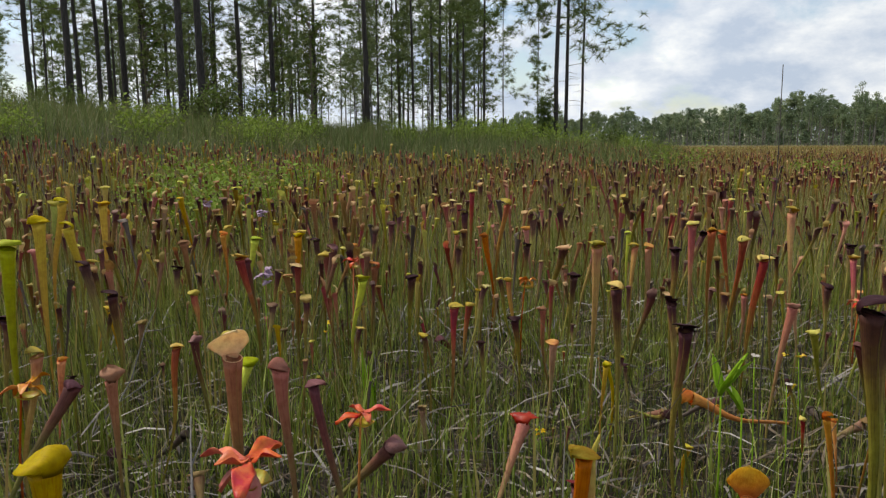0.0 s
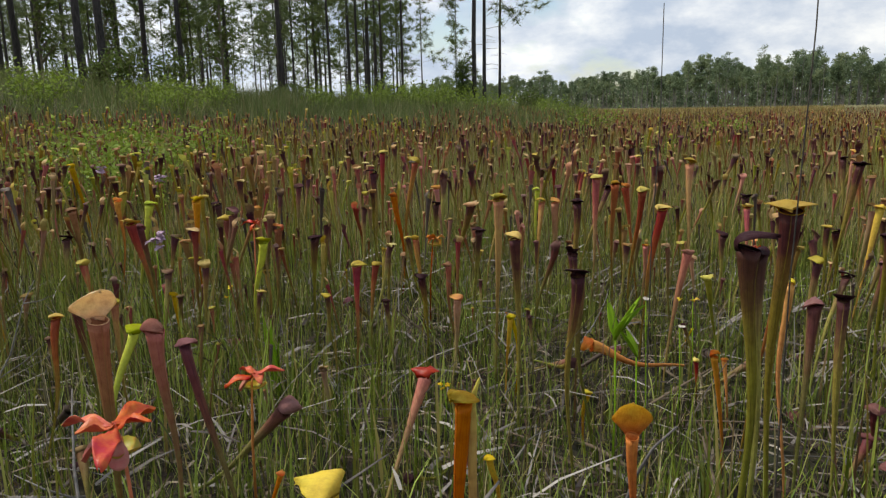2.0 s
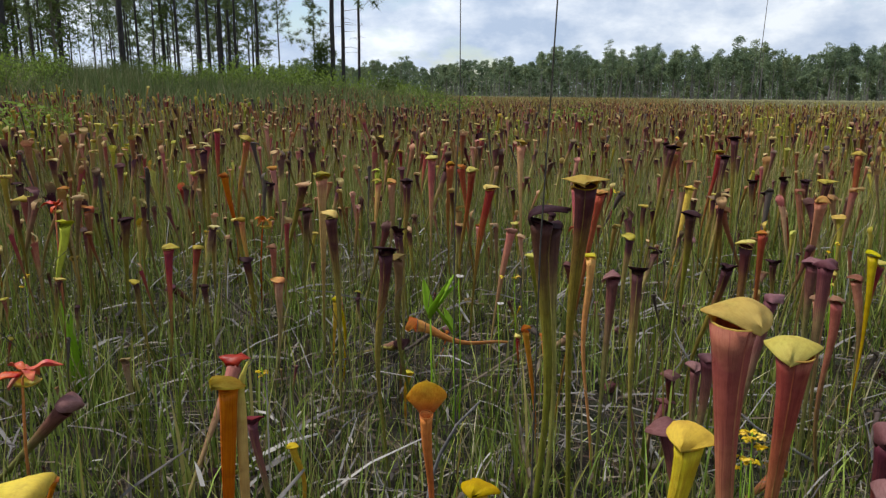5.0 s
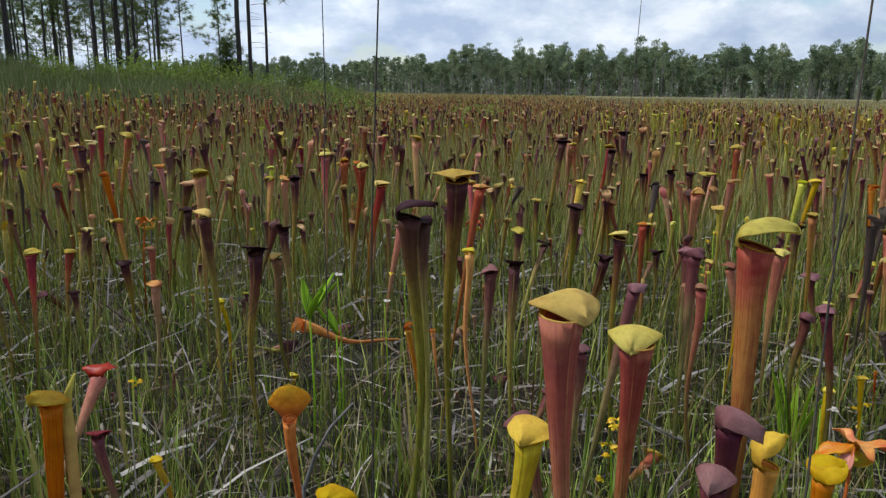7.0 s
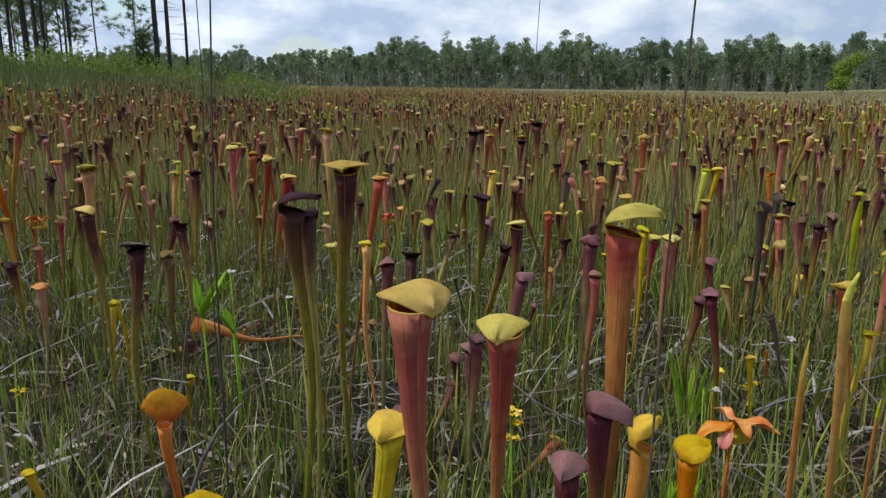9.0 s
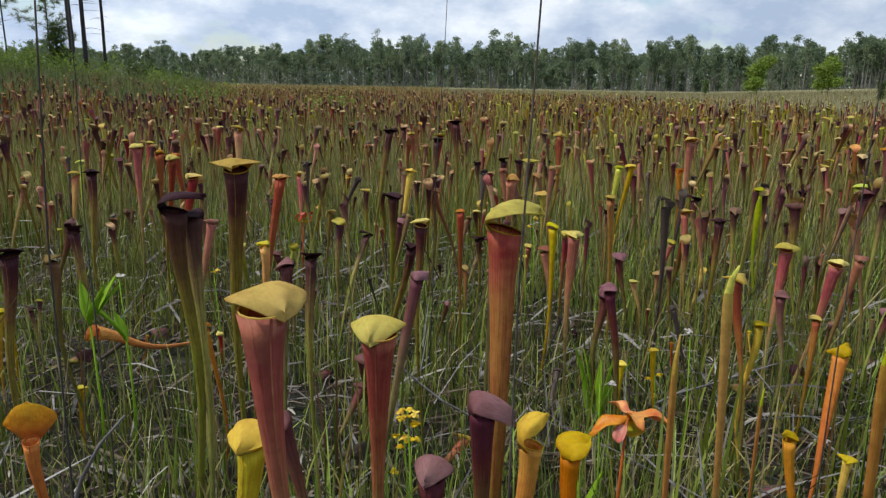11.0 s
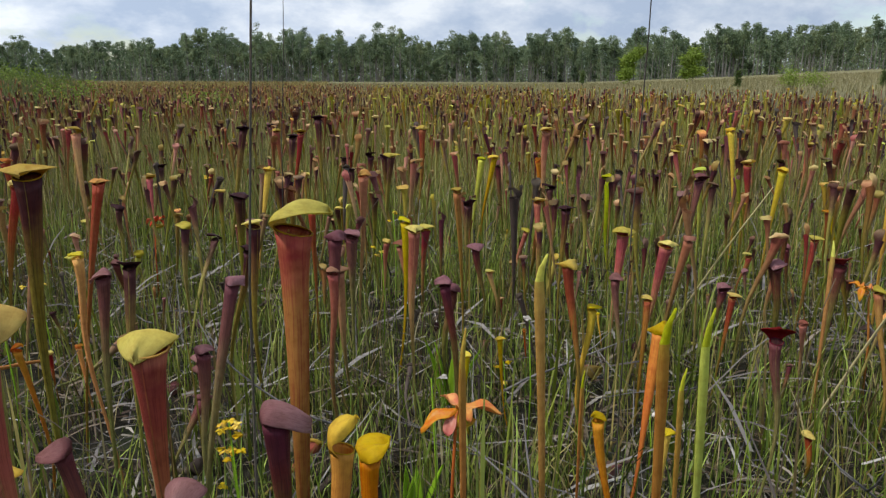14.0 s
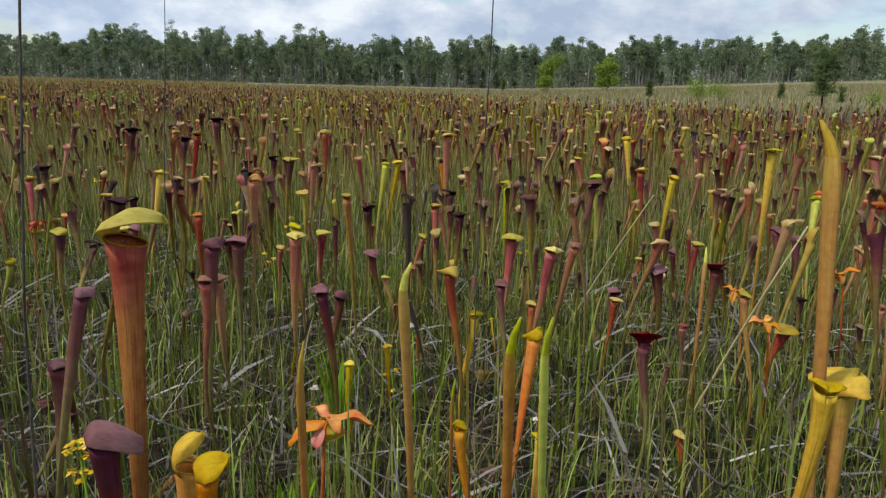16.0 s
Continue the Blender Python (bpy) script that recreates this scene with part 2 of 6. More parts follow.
FIELD_LID = {k: plant_skin(k + "_field_lid", a, b, 0.3, True, thin=0.2, value=0.4, hue=0.03) for k, (a, b) in FIELD_LIDS.items()}


def grass_skin(name, stops, thin=0.22, value=0.42, dry=1.0):
    m, nt = blank(name)
    rnd = random_of(nt, True)
    c = ramp_of(nt, rnd, stops)
    uv = nt.nodes.new("ShaderNodeUVMap").outputs["UV"]
    sep = nt.nodes.new("ShaderNodeSeparateXYZ")
    nt.links.new(uv, sep.inputs[0])
    obj = nt.nodes.new("ShaderNodeTexCoord").outputs["Object"]
    big = noise_of(nt, obj, 1.3, 4.0)
    c = mix_of(nt, range_of(nt, big, 0.0, 0.55 * dry, 0.42, 0.68), c, (0.15, 0.125, 0.045))
    tip = noise_of(nt, obj, 30.0, 3.0)
    c = mix_of(nt, range_of(nt, tip, 0.0, 0.6 * dry, 0.5, 0.8), c, (0.17, 0.13, 0.05))
    c = vary(nt, c, rnd, 0.012, value)
    finish(nt, c, 0.6, None, thin=thin, spec=0.18)
    return m


GRASS = grass_skin("bog_grass", [(0.0, (0.04, 0.075, 0.014)), (0.22, (0.12, 0.19, 0.028)), (0.52, (0.23, 0.315, 0.042)), (0.72, (0.28, 0.285, 0.06)), (0.84, (0.22, 0.155, 0.06)), (0.93, (0.29, 0.235, 0.12)), (1.0, (0.38, 0.33, 0.23))], value=0.7, dry=0.5, thin=0.14)
SWORD = grass_skin("sword_leaf", [(0.0, (0.14, 0.20, 0.035)), (0.6, (0.24, 0.28, 0.045)), (0.85, (0.30, 0.21, 0.06)), (1.0, (0.13, 0.06, 0.04))], thin=0.2, dry=0.5)
GRASS_LOW = grass_skin("low_grass", [(0.0, (0.02, 0.032, 0.009)), (0.3, (0.05, 0.075, 0.015)), (0.42, (0.14, 0.21, 0.03)), (0.68, (0.28, 0.35, 0.05)), (0.85, (0.22, 0.15, 0.055)), (1.0, (0.32, 0.26, 0.15))], value=0.55, dry=0.45)
GRASS_FAR = grass_skin("field_grass", [(0.0, (0.15, 0.21, 0.045)), (0.5, (0.275, 0.275, 0.08)), (0.8, (0.37, 0.26, 0.10)), (1.0, (0.44, 0.35, 0.18))], dry=0.6)
GRASS_FIELD = grass_skin("far_field_grass", [(0.0, (0.18, 0.20, 0.055)), (0.4, (0.28, 0.235, 0.075)), (0.75, (0.36, 0.23, 0.085)), (1.0, (0.42, 0.32, 0.16))], dry=0.6)
GRASS_BANK = grass_skin("bank_grass", [(0.0, (0.07, 0.12, 0.03)), (0.5, (0.125, 0.18, 0.048)), (0.8, (0.18, 0.18, 0.068)), (1.0, (0.26, 0.21, 0.12))], dry=0.45)
GRASS_TAN = grass_skin("straw_grass", [(0.0, (0.17, 0.17, 0.065)), (0.5, (0.25, 0.22, 0.11)), (1.0, (0.33, 0.28, 0.16))], dry=0.5)
STICK = grass_skin("grey_stick", [(0.0, (0.05, 0.04, 0.035)), (0.45, (0.13, 0.115, 0.105)), (0.8, (0.20, 0.18, 0.165)), (1.0, (0.29, 0.265, 0.24))], thin=0.0, dry=0.15)
THATCH = grass_skin("dead_thatch", [(0.0, (0.02, 0.013, 0.009)), (0.38, (0.065, 0.04, 0.025)), (0.65, (0.16, 0.125, 0.09)), (0.86, (0.20, 0.17, 0.14)), (1.0, (0.29, 0.26, 0.22))], thin=0.05, dry=0.25)
PALE_STRAW = grass_skin("pale_straw", [(0.0, (0.54, 0.46, 0.24)), (1.0, (0.60, 0.52, 0.28))], thin=0.05, value=0.1, dry=0.1)
BROAD = grass_skin("broad_leaf", [(0.0, (0.24, 0.42, 0.035)), (1.0, (0.33, 0.50, 0.05))], thin=0.4, value=0.15, dry=0.1)
LEAF = grass_skin("shrub_leaf", [(0.0, (0.06, 0.11, 0.02)), (0.6, (0.10, 0.16, 0.03)), (1.0, (0.16, 0.21, 0.04))])
LEAF_YOUNG = grass_skin("young_leaf", [(0.0, (0.14, 0.22, 0.03)), (1.0, (0.27, 0.36, 0.05))], thin=0.35, dry=0.4)
NEEDLE = grass_skin("pine_needle", [(0.0, (0.05, 0.09, 0.025)), (0.6, (0.09, 0.145, 0.035)), (1.0, (0.14, 0.185, 0.05))], thin=0.35, dry=0.5)


def hazy_leaf_skin():
    """Crowns of the distant woods, with haze painted into the greens: each tree a little different."""
    m, nt = blank("hazy_wood_leaf")
    obj = nt.nodes.new("ShaderNodeTexCoord").outputs["Object"]
    # greens lifted and shifted to blue to stand in for distance haze
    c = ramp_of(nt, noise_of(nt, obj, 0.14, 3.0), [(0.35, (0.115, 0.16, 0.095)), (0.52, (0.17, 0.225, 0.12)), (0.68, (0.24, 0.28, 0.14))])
    c = vary(nt, c, random_of(nt, True), 0.008, 0.16, 0.05)
    finish(nt, c, 0.7, None, thin=0.35)
    return m


HAZY_LEAF = hazy_leaf_skin()


def bark_skin(name, a, b):
    m, nt = blank(name)
    obj = nt.nodes.new("ShaderNodeTexCoord").outputs["Object"]
    n = noise_of(nt, scaled(nt, obj, (9.0, 9.0, 2.2)), 2.0, 6.0, 0.7)
    c = mix_of(nt, range_of(nt, n, 0.0, 1.0, 0.35, 0.68), a, b)
    big = noise_of(nt, obj, 0.6, 3.0)
    c = mix_of(nt, range_of(nt, big, 0.0, 0.5, 0.45, 0.7), c, (0.06, 0.058, 0.058))
    finish(nt, c, 0.9, n, 0.03)
    return m


BARK = bark_skin("pine_bark", (0.016, 0.015, 0.016), (0.065, 0.056, 0.052))
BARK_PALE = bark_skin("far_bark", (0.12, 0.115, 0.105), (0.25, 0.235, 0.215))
TWIG = bark_skin("grey_twig", (0.08, 0.072, 0.068), (0.25, 0.235, 0.22))
DARK_STEM = bark_skin("dark_dry_stem", (0.03, 0.026, 0.022), (0.09, 0.075, 0.055))
STEM = bark_skin("dry_stem", (0.09, 0.08, 0.055), (0.21, 0.18, 0.12))


def soil_skin():
    m, nt = blank("bog_soil")
    obj = nt.nodes.new("ShaderNodeTexCoord").outputs["Object"]
    fine, mid = noise_of(nt, obj, 60.0, 8.0, 0.7), noise_of(nt, obj, 7.0, 6.0, 0.6)
    c = mix_of(nt, range_of(nt, fine, 0.0, 1.0, 0.35, 0.7), (0.006, 0.004, 0.003), (0.036, 0.023, 0.015))
    c = mix_of(nt, range_of(nt, mid, 0.0, 0.75, 0.45, 0.65), c, (0.022, 0.03, 0.01))
    sand = noise_of(nt, obj, 2.3, 4.0)
    c = mix_of(nt, range_of(nt, sand, 0.0, 0.7, 0.6, 0.72), c, (0.07, 0.055, 0.036))
    # straw-coloured grassland further out
    sep = nt.nodes.new("ShaderNodeVectorMath")
    sep.operation = "LENGTH"
    nt.links.new(obj, sep.inputs[0])
    straw = mix_of(nt, range_of(nt, noise_of(nt, obj, 0.09, 7.0, 0.65), 0.0, 1.0, 0.38, 0.62), (0.22, 0.19, 0.10), (0.15, 0.15, 0.06))
    side = nt.nodes.new("ShaderNodeVectorMath")
    side.operation = "DOT_PRODUCT"
    side.inputs[1].default_value = (0.848, -0.53, 0.0)
    nt.links.new(obj, side.inputs[0])
    straw = mix_of(nt, range_of(nt, side.outputs["Value"], 0.0, 1.0, -14.0, 10.0), (0.13, 0.115, 0.05), straw)
    c = mix_of(nt, range_of(nt, sep.outputs["Value"], 0.0, 1.0, 18.0, 34.0), c, straw)
    finish(nt, c, 0.95, fine, 0.02)
    return m


SOIL = soil_skin()


def petal_skin(name, a, b):
    m, nt = blank(name)
    obj = nt.nodes.new("ShaderNodeTexCoord").outputs["Object"]
    c = mix_of(nt, range_of(nt, noise_of(nt, obj, 55.0, 5.0), 0.0, 1.0, 0.35, 0.65), a, b)
    c = vary(nt, c, random_of(nt, False), 0.01, 0.15)
    finish(nt, c, 0.45, noise_of(nt, obj, 160.0, 3.0), 0.001, 0.25)
    return m


SEPAL_RED = petal_skin("red_sepal", (0.50, 0.035, 0.035), (0.66, 0.17, 0.045))
SEPAL_ORANGE = petal_skin("orange_sepal", (0.60, 0.16, 0.03), (0.66, 0.34, 0.05))
STYLE = petal_skin("style_disc", (0.40, 0.44, 0.05), (0.58, 0.30, 0.05))
PETAL_YELLOW = petal_skin("yellow_petal", (0.75, 0.52, 0.02), (0.70, 0.45, 0.02))
PETAL_PINK = petal_skin("pink_petal", (0.55, 0.16, 0.13), (0.60, 0.28, 0.2))
PETAL_MAUVE = petal_skin("mauve_petal", (0.42, 0.28, 0.40), (0.52, 0.38, 0.5))
PETAL_WHITE = petal_skin("white_petal", (0.6, 0.56, 0.5), (0.45, 0.4, 0.34))
RED_LID = petal_skin("red_flap", (0.30, 0.012, 0.018), (0.42, 0.04, 0.03))


# ---- building helpers ----
def mesh_of(name, verts, faces, mats, uvs=None, mat_index=None, smooth=True):
    """A mesh from generated vertices and faces; uvs: one (u, v) a vertex."""
    me = bpy.data.meshes.new(name)
    me.from_pydata(verts if isinstance(verts, list) else verts.tolist(), [], faces)
    for m in mats if isinstance(mats, (list, tuple)) else (mats,):
        me.materials.append(m)
    if uvs is not None:
        layer = me.uv_layers.new(name="UVMap")
        idx = np.empty(len(me.loops), dtype=np.int32)
        me.loops.foreach_get("vertex_index", idx)
        layer.data.foreach_set("uv", np.asarray(uvs, dtype=np.float32)[idx].ravel())
    if mat_index is not None:
        me.polygons.foreach_set("material_index", np.asarray(mat_index, dtype=np.int32))
    if smooth:
        me.polygons.foreach_set("use_smooth", np.ones(len(me.polygons), dtype=bool))
    me.update()
    return me


def part(name, me, parent, label=""):
    ob = new(name, me)
    ob.parent = parent
    return tagged(ob, label)


def sweep(path, radii, sides=8, close=True):
    """A round tube along a path: vertices, faces and uvs."""
    path = [Vector(p) for p in path]
    verts, faces, uvs = [], [], []
    side = None
    for i, p in enumerate(path):
        d = (path[min(i + 1, len(path) - 1)] - path[max(i - 1, 0)]).normalized()
        if side is None:
            side = d.orthogonal().normalized()
        side = (side - d * side.dot(d)).normalized()
        other = d.cross(side)
        for k in range(sides):
            a = 2 * math.pi * k / sides
            verts.append(tuple(p + (side * math.cos(a) + other * math.sin(a)) * radii[i]))
            uvs.append((k / sides, i / (len(path) - 1)))
    for i in range(len(path) - 1):
        for k in range(sides):
            a, b = i * sides + k, i * sides + (k + 1) % sides
            faces.append((a, b, b + sides, a + sides))
    if close:
        faces.append(tuple(range(sides - 1, -1, -1)))
        faces.append(tuple(range(len(verts) - sides, len(verts))))
    return verts, faces, uvs


def joined(pieces):
    """Several (verts, faces, uvs) as one."""
    verts, faces, uvs = [], [], []
    for v, f, u in pieces:
        n = len(verts)
        verts += v
        faces += [tuple(i + n for i in q) for q in f]
        uvs += u
    return verts, faces, uvs


def leaf_sheet(length, width, rows=7, cols=4, droop=0.0, cup=0.0, thick=0.0008, shape=None, twist=0.0, wave=0.0):
    """A leaf or petal along +x with real thickness: vertices, faces, uvs."""
    verts, faces, uvs = [], [], []
    for layer in (0, 1):
        for i in range(rows + 1):
            s = i / rows
            b = (shape(s) if shape else math.sin(math.pi * min(1.0, s * 0.93 + 0.05)) ** 0.75) * width / 2
            for j in range(cols + 1):
                u = 2 * j / cols - 1
                a = droop * s
                x = length * (math.sin(a) / a * s if a else s)
                z = length * (-(1 - math.cos(a)) / a * s if a else 0.0) + cup * width * u * u - layer * thick
                z += twist * u * b * s + wave * width * math.sin(8 * s + 3 * u) * abs(u)
                verts.append((x, u * b, z))
                uvs.append((j / cols, s))
    row, n = cols + 1, (rows + 1) * (cols + 1)
    for i in range(rows):
        for j in range(cols):
            a = i * row + j
            faces.append((a, a + row, a + row + 1, a + 1))
            faces.append((n + a, n + a + 1, n + a + row + 1, n + a + row))
    rim = [j for j in range(row)] + [i * row + cols for i in range(1, rows + 1)] + [rows * row + j for j in range(cols - 1, -1, -1)] + [i * row for i in range(rows - 1, 0, -1)]
    for a, b in zip(rim, rim[1:] + rim[:1]):
        faces.append((a, b, n + b, n + a))
    return verts, faces, uvs


def moved(piece, m):
    v, f, u = piece
    return [tuple(m @ Vector(p)) for p in v], f, u


RISE_AZ = [-180, -72, -38, -27, -4.7, 11.6, 22, 180]
RISE_BY = [0.0, 0.9, 1.05, 1.0, 0.56, 0.27, 0.0, 0.0]


def ground_z(x, y):
    """Flat bog that rises to a low bank under the pines and gently towards the straw grassland."""
    d, a = math.hypot(x, y), math.degrees(math.atan2(x, y))
    q = min(1.0, max(0.0, (d - 5) / 23))
    slope = float(np.interp(a, [57.7, 68.3, 77, 84.6, 106, 140], [0.0, 0.0078, 0.0165, 0.0222, 0.0222, 0.0]))
    return slope * max(0.0, min(d, 320.0) - 12) + 1.9 * float(np.interp(a, RISE_AZ, RISE_BY)) * q * q * (3 - 2 * q) + 0.012 * noise.noise((x * 1.3, y * 1.3, 0)) * min(1.0, d / 2)


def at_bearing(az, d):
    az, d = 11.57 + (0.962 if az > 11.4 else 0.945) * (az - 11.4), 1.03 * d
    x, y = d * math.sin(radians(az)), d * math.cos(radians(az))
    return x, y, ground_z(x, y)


rng = np.random.default_rng(7)

# ---- ground: one sheet to the horizon ----
radii = [0.0] + [0.25 * 1.13 ** i for i in range(82)]
radii = [r for r in radii if r < 4500]
SEG = 120
gv, gf = [(0, 0, ground_z(0, 0.001))], []
for r in radii[1:]:
    for k in range(SEG):
        a = 2 * math.pi * k / SEG
        x, y = r * math.sin(a), r * math.cos(a)
        gv.append((x, y, ground_z(x, y)))
for k in range(SEG):
    gf.append((0, 1 + (k + 1) % SEG, 1 + k))
for i in range(len(radii) - 2):
    for k in range(SEG):
        a, b = 1 + i * SEG + k, 1 + i * SEG + (k + 1) % SEG
        gf.append((a, b, b + SEG, a + SEG))
tagged(new("ground", mesh_of("ground", gv, gf, SOIL)), "flat boggy ground with dark soil, sand and straw-coloured grassland beyond", "ground", kind="structure")


# ---- pines ----
def pine_meshes(seed, height, girth, crown_from, limbs, tufts, low_dead=6):
    rnd = random.Random(seed)
    bend = [(rnd.uniform(-0.0016, 0.0016) * height + 0.006 * height * math.sin(2.2 * s + seed), rnd.uniform(-0.002, 0.002) * height * s, s * height) for s in [i / 12 for i in range(13)]]
    trunk = [sweep(bend, [0.85 * girth * (1.1 if i == 0 else 1 - 0.72 * i / 12) for i in range(13)], 9)]

    def on_trunk(s):
        f = s * 12
        i = min(11, int(f))
        return Vector(bend[i]).lerp(Vector(bend[i + 1]), f - i)
    wood, needles = [], []
    for n in range(limbs + low_dead):
        dead = n >= limbs
        s = rnd.uniform(crown_from * 0.55, crown_from) if dead else crown_from + (0.97 - crown_from) * (n + rnd.random()) / limbs
        a = rnd.uniform(0, 2 * math.pi)
        reach = height * (0.06 if dead else 0.035 + 0.13 * (1 - (s - crown_from) / (1.02 - crown_from)) ** 0.7) * rnd.uniform(0.55, 1.15)
        p0 = on_trunk(s)
        d = Vector((math.cos(a), math.sin(a), 0))
        pts = [p0 + d * reach * q + Vector((0, 0, reach * (0.12 * q + (0.3 if not dead else -0.15) * q * q))) + Vector((rnd.uniform(-1, 1), rnd.uniform(-1, 1), rnd.uniform(-1, 1))) * reach * 0.05 * q for q in (0, 0.35, 0.7, 1.0)]
        wood.append(sweep(pts, [girth * 0.12, girth * 0.08, girth * 0.05, girth * 0.02], 5))
        if dead:
            continue
        for _ in range(tufts):
            q = rnd.uniform(0.45, 1.05)
            c = pts[1].lerp(pts[3], (q - 0.35) / 0.65) + Vector((rnd.gauss(0, 1), rnd.gauss(0, 1), rnd.gauss(0.3, 0.7))) * reach * 0.17
            for _ in range(27):
                w = Vector((rnd.gauss(0, 1), rnd.gauss(0, 1), rnd.gauss(0.25, 0.8))).normalized()
                side = w.orthogonal().normalized() * rnd.uniform(0.013, 0.021)
                tip = c + w * rnd.uniform(0.28, 0.5)
                needles.append((tuple(c - side), tuple(c + side), tuple(tip)))
    nv = [p for t in needles for p in t]
    nf = [(3 * i, 3 * i + 1, 3 * i + 2) for i in range(len(needles))]
    nu = [(0.5, 0.0), (0.5, 0.0), (0.5, 1.0)] * len(needles)
    v, f, u = joined(trunk)
    wv, wf, wu = joined(wood)
    return mesh_of("trunk", v, f, BARK, u), mesh_of("limbs", wv, wf, BARK, wu), mesh_of("crown", nv, nf, NEEDLE, nu, smooth=False), [mesh_of("limb", *w[:2], BARK, w[2]) for w in wood]


def pine(name, meshes, m, label, group="pines on the bank", single=False):
    ob = new(name)
    ob.matrix_basis = m
    part("trunk", meshes[0], ob, "dark furrowed bark trunk")
    if single:
        for me in meshes[3]:
            part("limb", me, ob)
    else:
        tagged(part("branch_mass", meshes[1], ob), kind="stuff")
    tagged(part("crown", meshes[2], ob, "dark green needle tufts with gaps"), kind="stuff")
    return tagged(ob, label, "tree", group)


PINES = [pine_meshes(11, 19.0, 0.17, 0.32, 26, 9), pine_meshes(12, 21.0, 0.14, 0.28, 26, 9), pine_meshes(13, 17.0, 0.12, 0.24, 24, 10), pine_meshes(14, 18.0, 0.09, 0.24, 24, 10), pine_meshes(15, 15.0, 0.08, 0.18, 26, 10)]


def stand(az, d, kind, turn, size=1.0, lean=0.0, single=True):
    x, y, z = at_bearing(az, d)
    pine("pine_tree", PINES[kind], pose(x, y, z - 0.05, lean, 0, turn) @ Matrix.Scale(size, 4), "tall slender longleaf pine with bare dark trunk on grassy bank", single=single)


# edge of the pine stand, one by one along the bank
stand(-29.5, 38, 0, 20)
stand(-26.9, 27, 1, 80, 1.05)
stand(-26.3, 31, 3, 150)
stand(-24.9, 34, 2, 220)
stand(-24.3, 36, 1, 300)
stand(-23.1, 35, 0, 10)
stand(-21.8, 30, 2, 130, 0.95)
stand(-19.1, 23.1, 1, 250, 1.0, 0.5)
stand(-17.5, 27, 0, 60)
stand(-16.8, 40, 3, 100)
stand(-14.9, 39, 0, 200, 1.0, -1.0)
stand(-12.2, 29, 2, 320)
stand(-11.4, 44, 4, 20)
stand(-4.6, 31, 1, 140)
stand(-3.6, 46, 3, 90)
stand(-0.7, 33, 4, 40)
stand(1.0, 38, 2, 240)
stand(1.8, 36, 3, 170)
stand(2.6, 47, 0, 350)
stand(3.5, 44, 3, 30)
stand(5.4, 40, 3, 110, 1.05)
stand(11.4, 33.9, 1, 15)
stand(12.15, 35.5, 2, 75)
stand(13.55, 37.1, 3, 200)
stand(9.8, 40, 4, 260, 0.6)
# the stand behind
made = 0
while made < 146:
    az, d = float(rng.uniform(-42, 7.5)), float(rng.uniform(44, 130))
    if az > 4 and d > 80:
        continue
    stand(az, d, int(rng.integers(0, 5)), float(rng.uniform(0, 360)), float(rng.uniform(0.7, 1.02)), float(rng.uniform(-1.5, 1.5)), False)
    made += 1


# small grass-stage and sapling pines
def sapling_meshes(seed, height):
    rnd = random.Random(seed)
    pts = [(0, 0, 0), (0.02, 0, height * 0.5), (0, 0.01, height * 0.92)]
    v, f, u = sweep(pts, [0.035, 0.03, 0.018], 7)
    tris = []
    for n in range(120):
        s = rnd.uniform(0.22, 1.0)
        c = Vector((rnd.gauss(0, 0.15), rnd.gauss(0, 0.15), height * s)) * 1.0
        for _ in range(14):
            w = Vector((rnd.gauss(0, 1), rnd.gauss(0, 1), rnd.gauss(0.6, 0.7))).normalized()
            side = w.orthogonal().normalized() * 0.012
            tris.append((tuple(c - side), tuple(c + side), tuple(c + w * rnd.uniform(0.22, 0.4))))
    nv = [p for t in tris for p in t]
    return mesh_of("trunk", v, f, BARK, u), mesh_of("crown", nv, [(3 * i, 3 * i + 1, 3 * i + 2) for i in range(len(tris))], NEEDLE, [(0.5, 0), (0.5, 0), (0.5, 1)] * len(tris), smooth=False)


SAPLING = sapling_meshes(3, 2.0)


def sapling(az, d, size):
    x, y, z = at_bearing(az, d)
    ob = new("pine_sapling")
    ob.matrix_basis = pose(x, y, z, 0, 0, az * 17) @ Matrix.Scale(size, 4)
    part("trunk", SAPLING[0], ob)
    part("crown", SAPLING[1], ob, "bottlebrush of green needles")
    tagged(ob, "young pine sapling with bushy needles standing in grass", "sapling", "young pines")


sapling(83.5, 24.2, 0.9)
sapling(84.7, 26.8, 0.33)
sapling(71.3, 35.7, 0.47)
sapling(80.7, 31.6, 0.38)
sapling(10.4, 33, 1.2)
sapling(59.5, 75, 0.8)


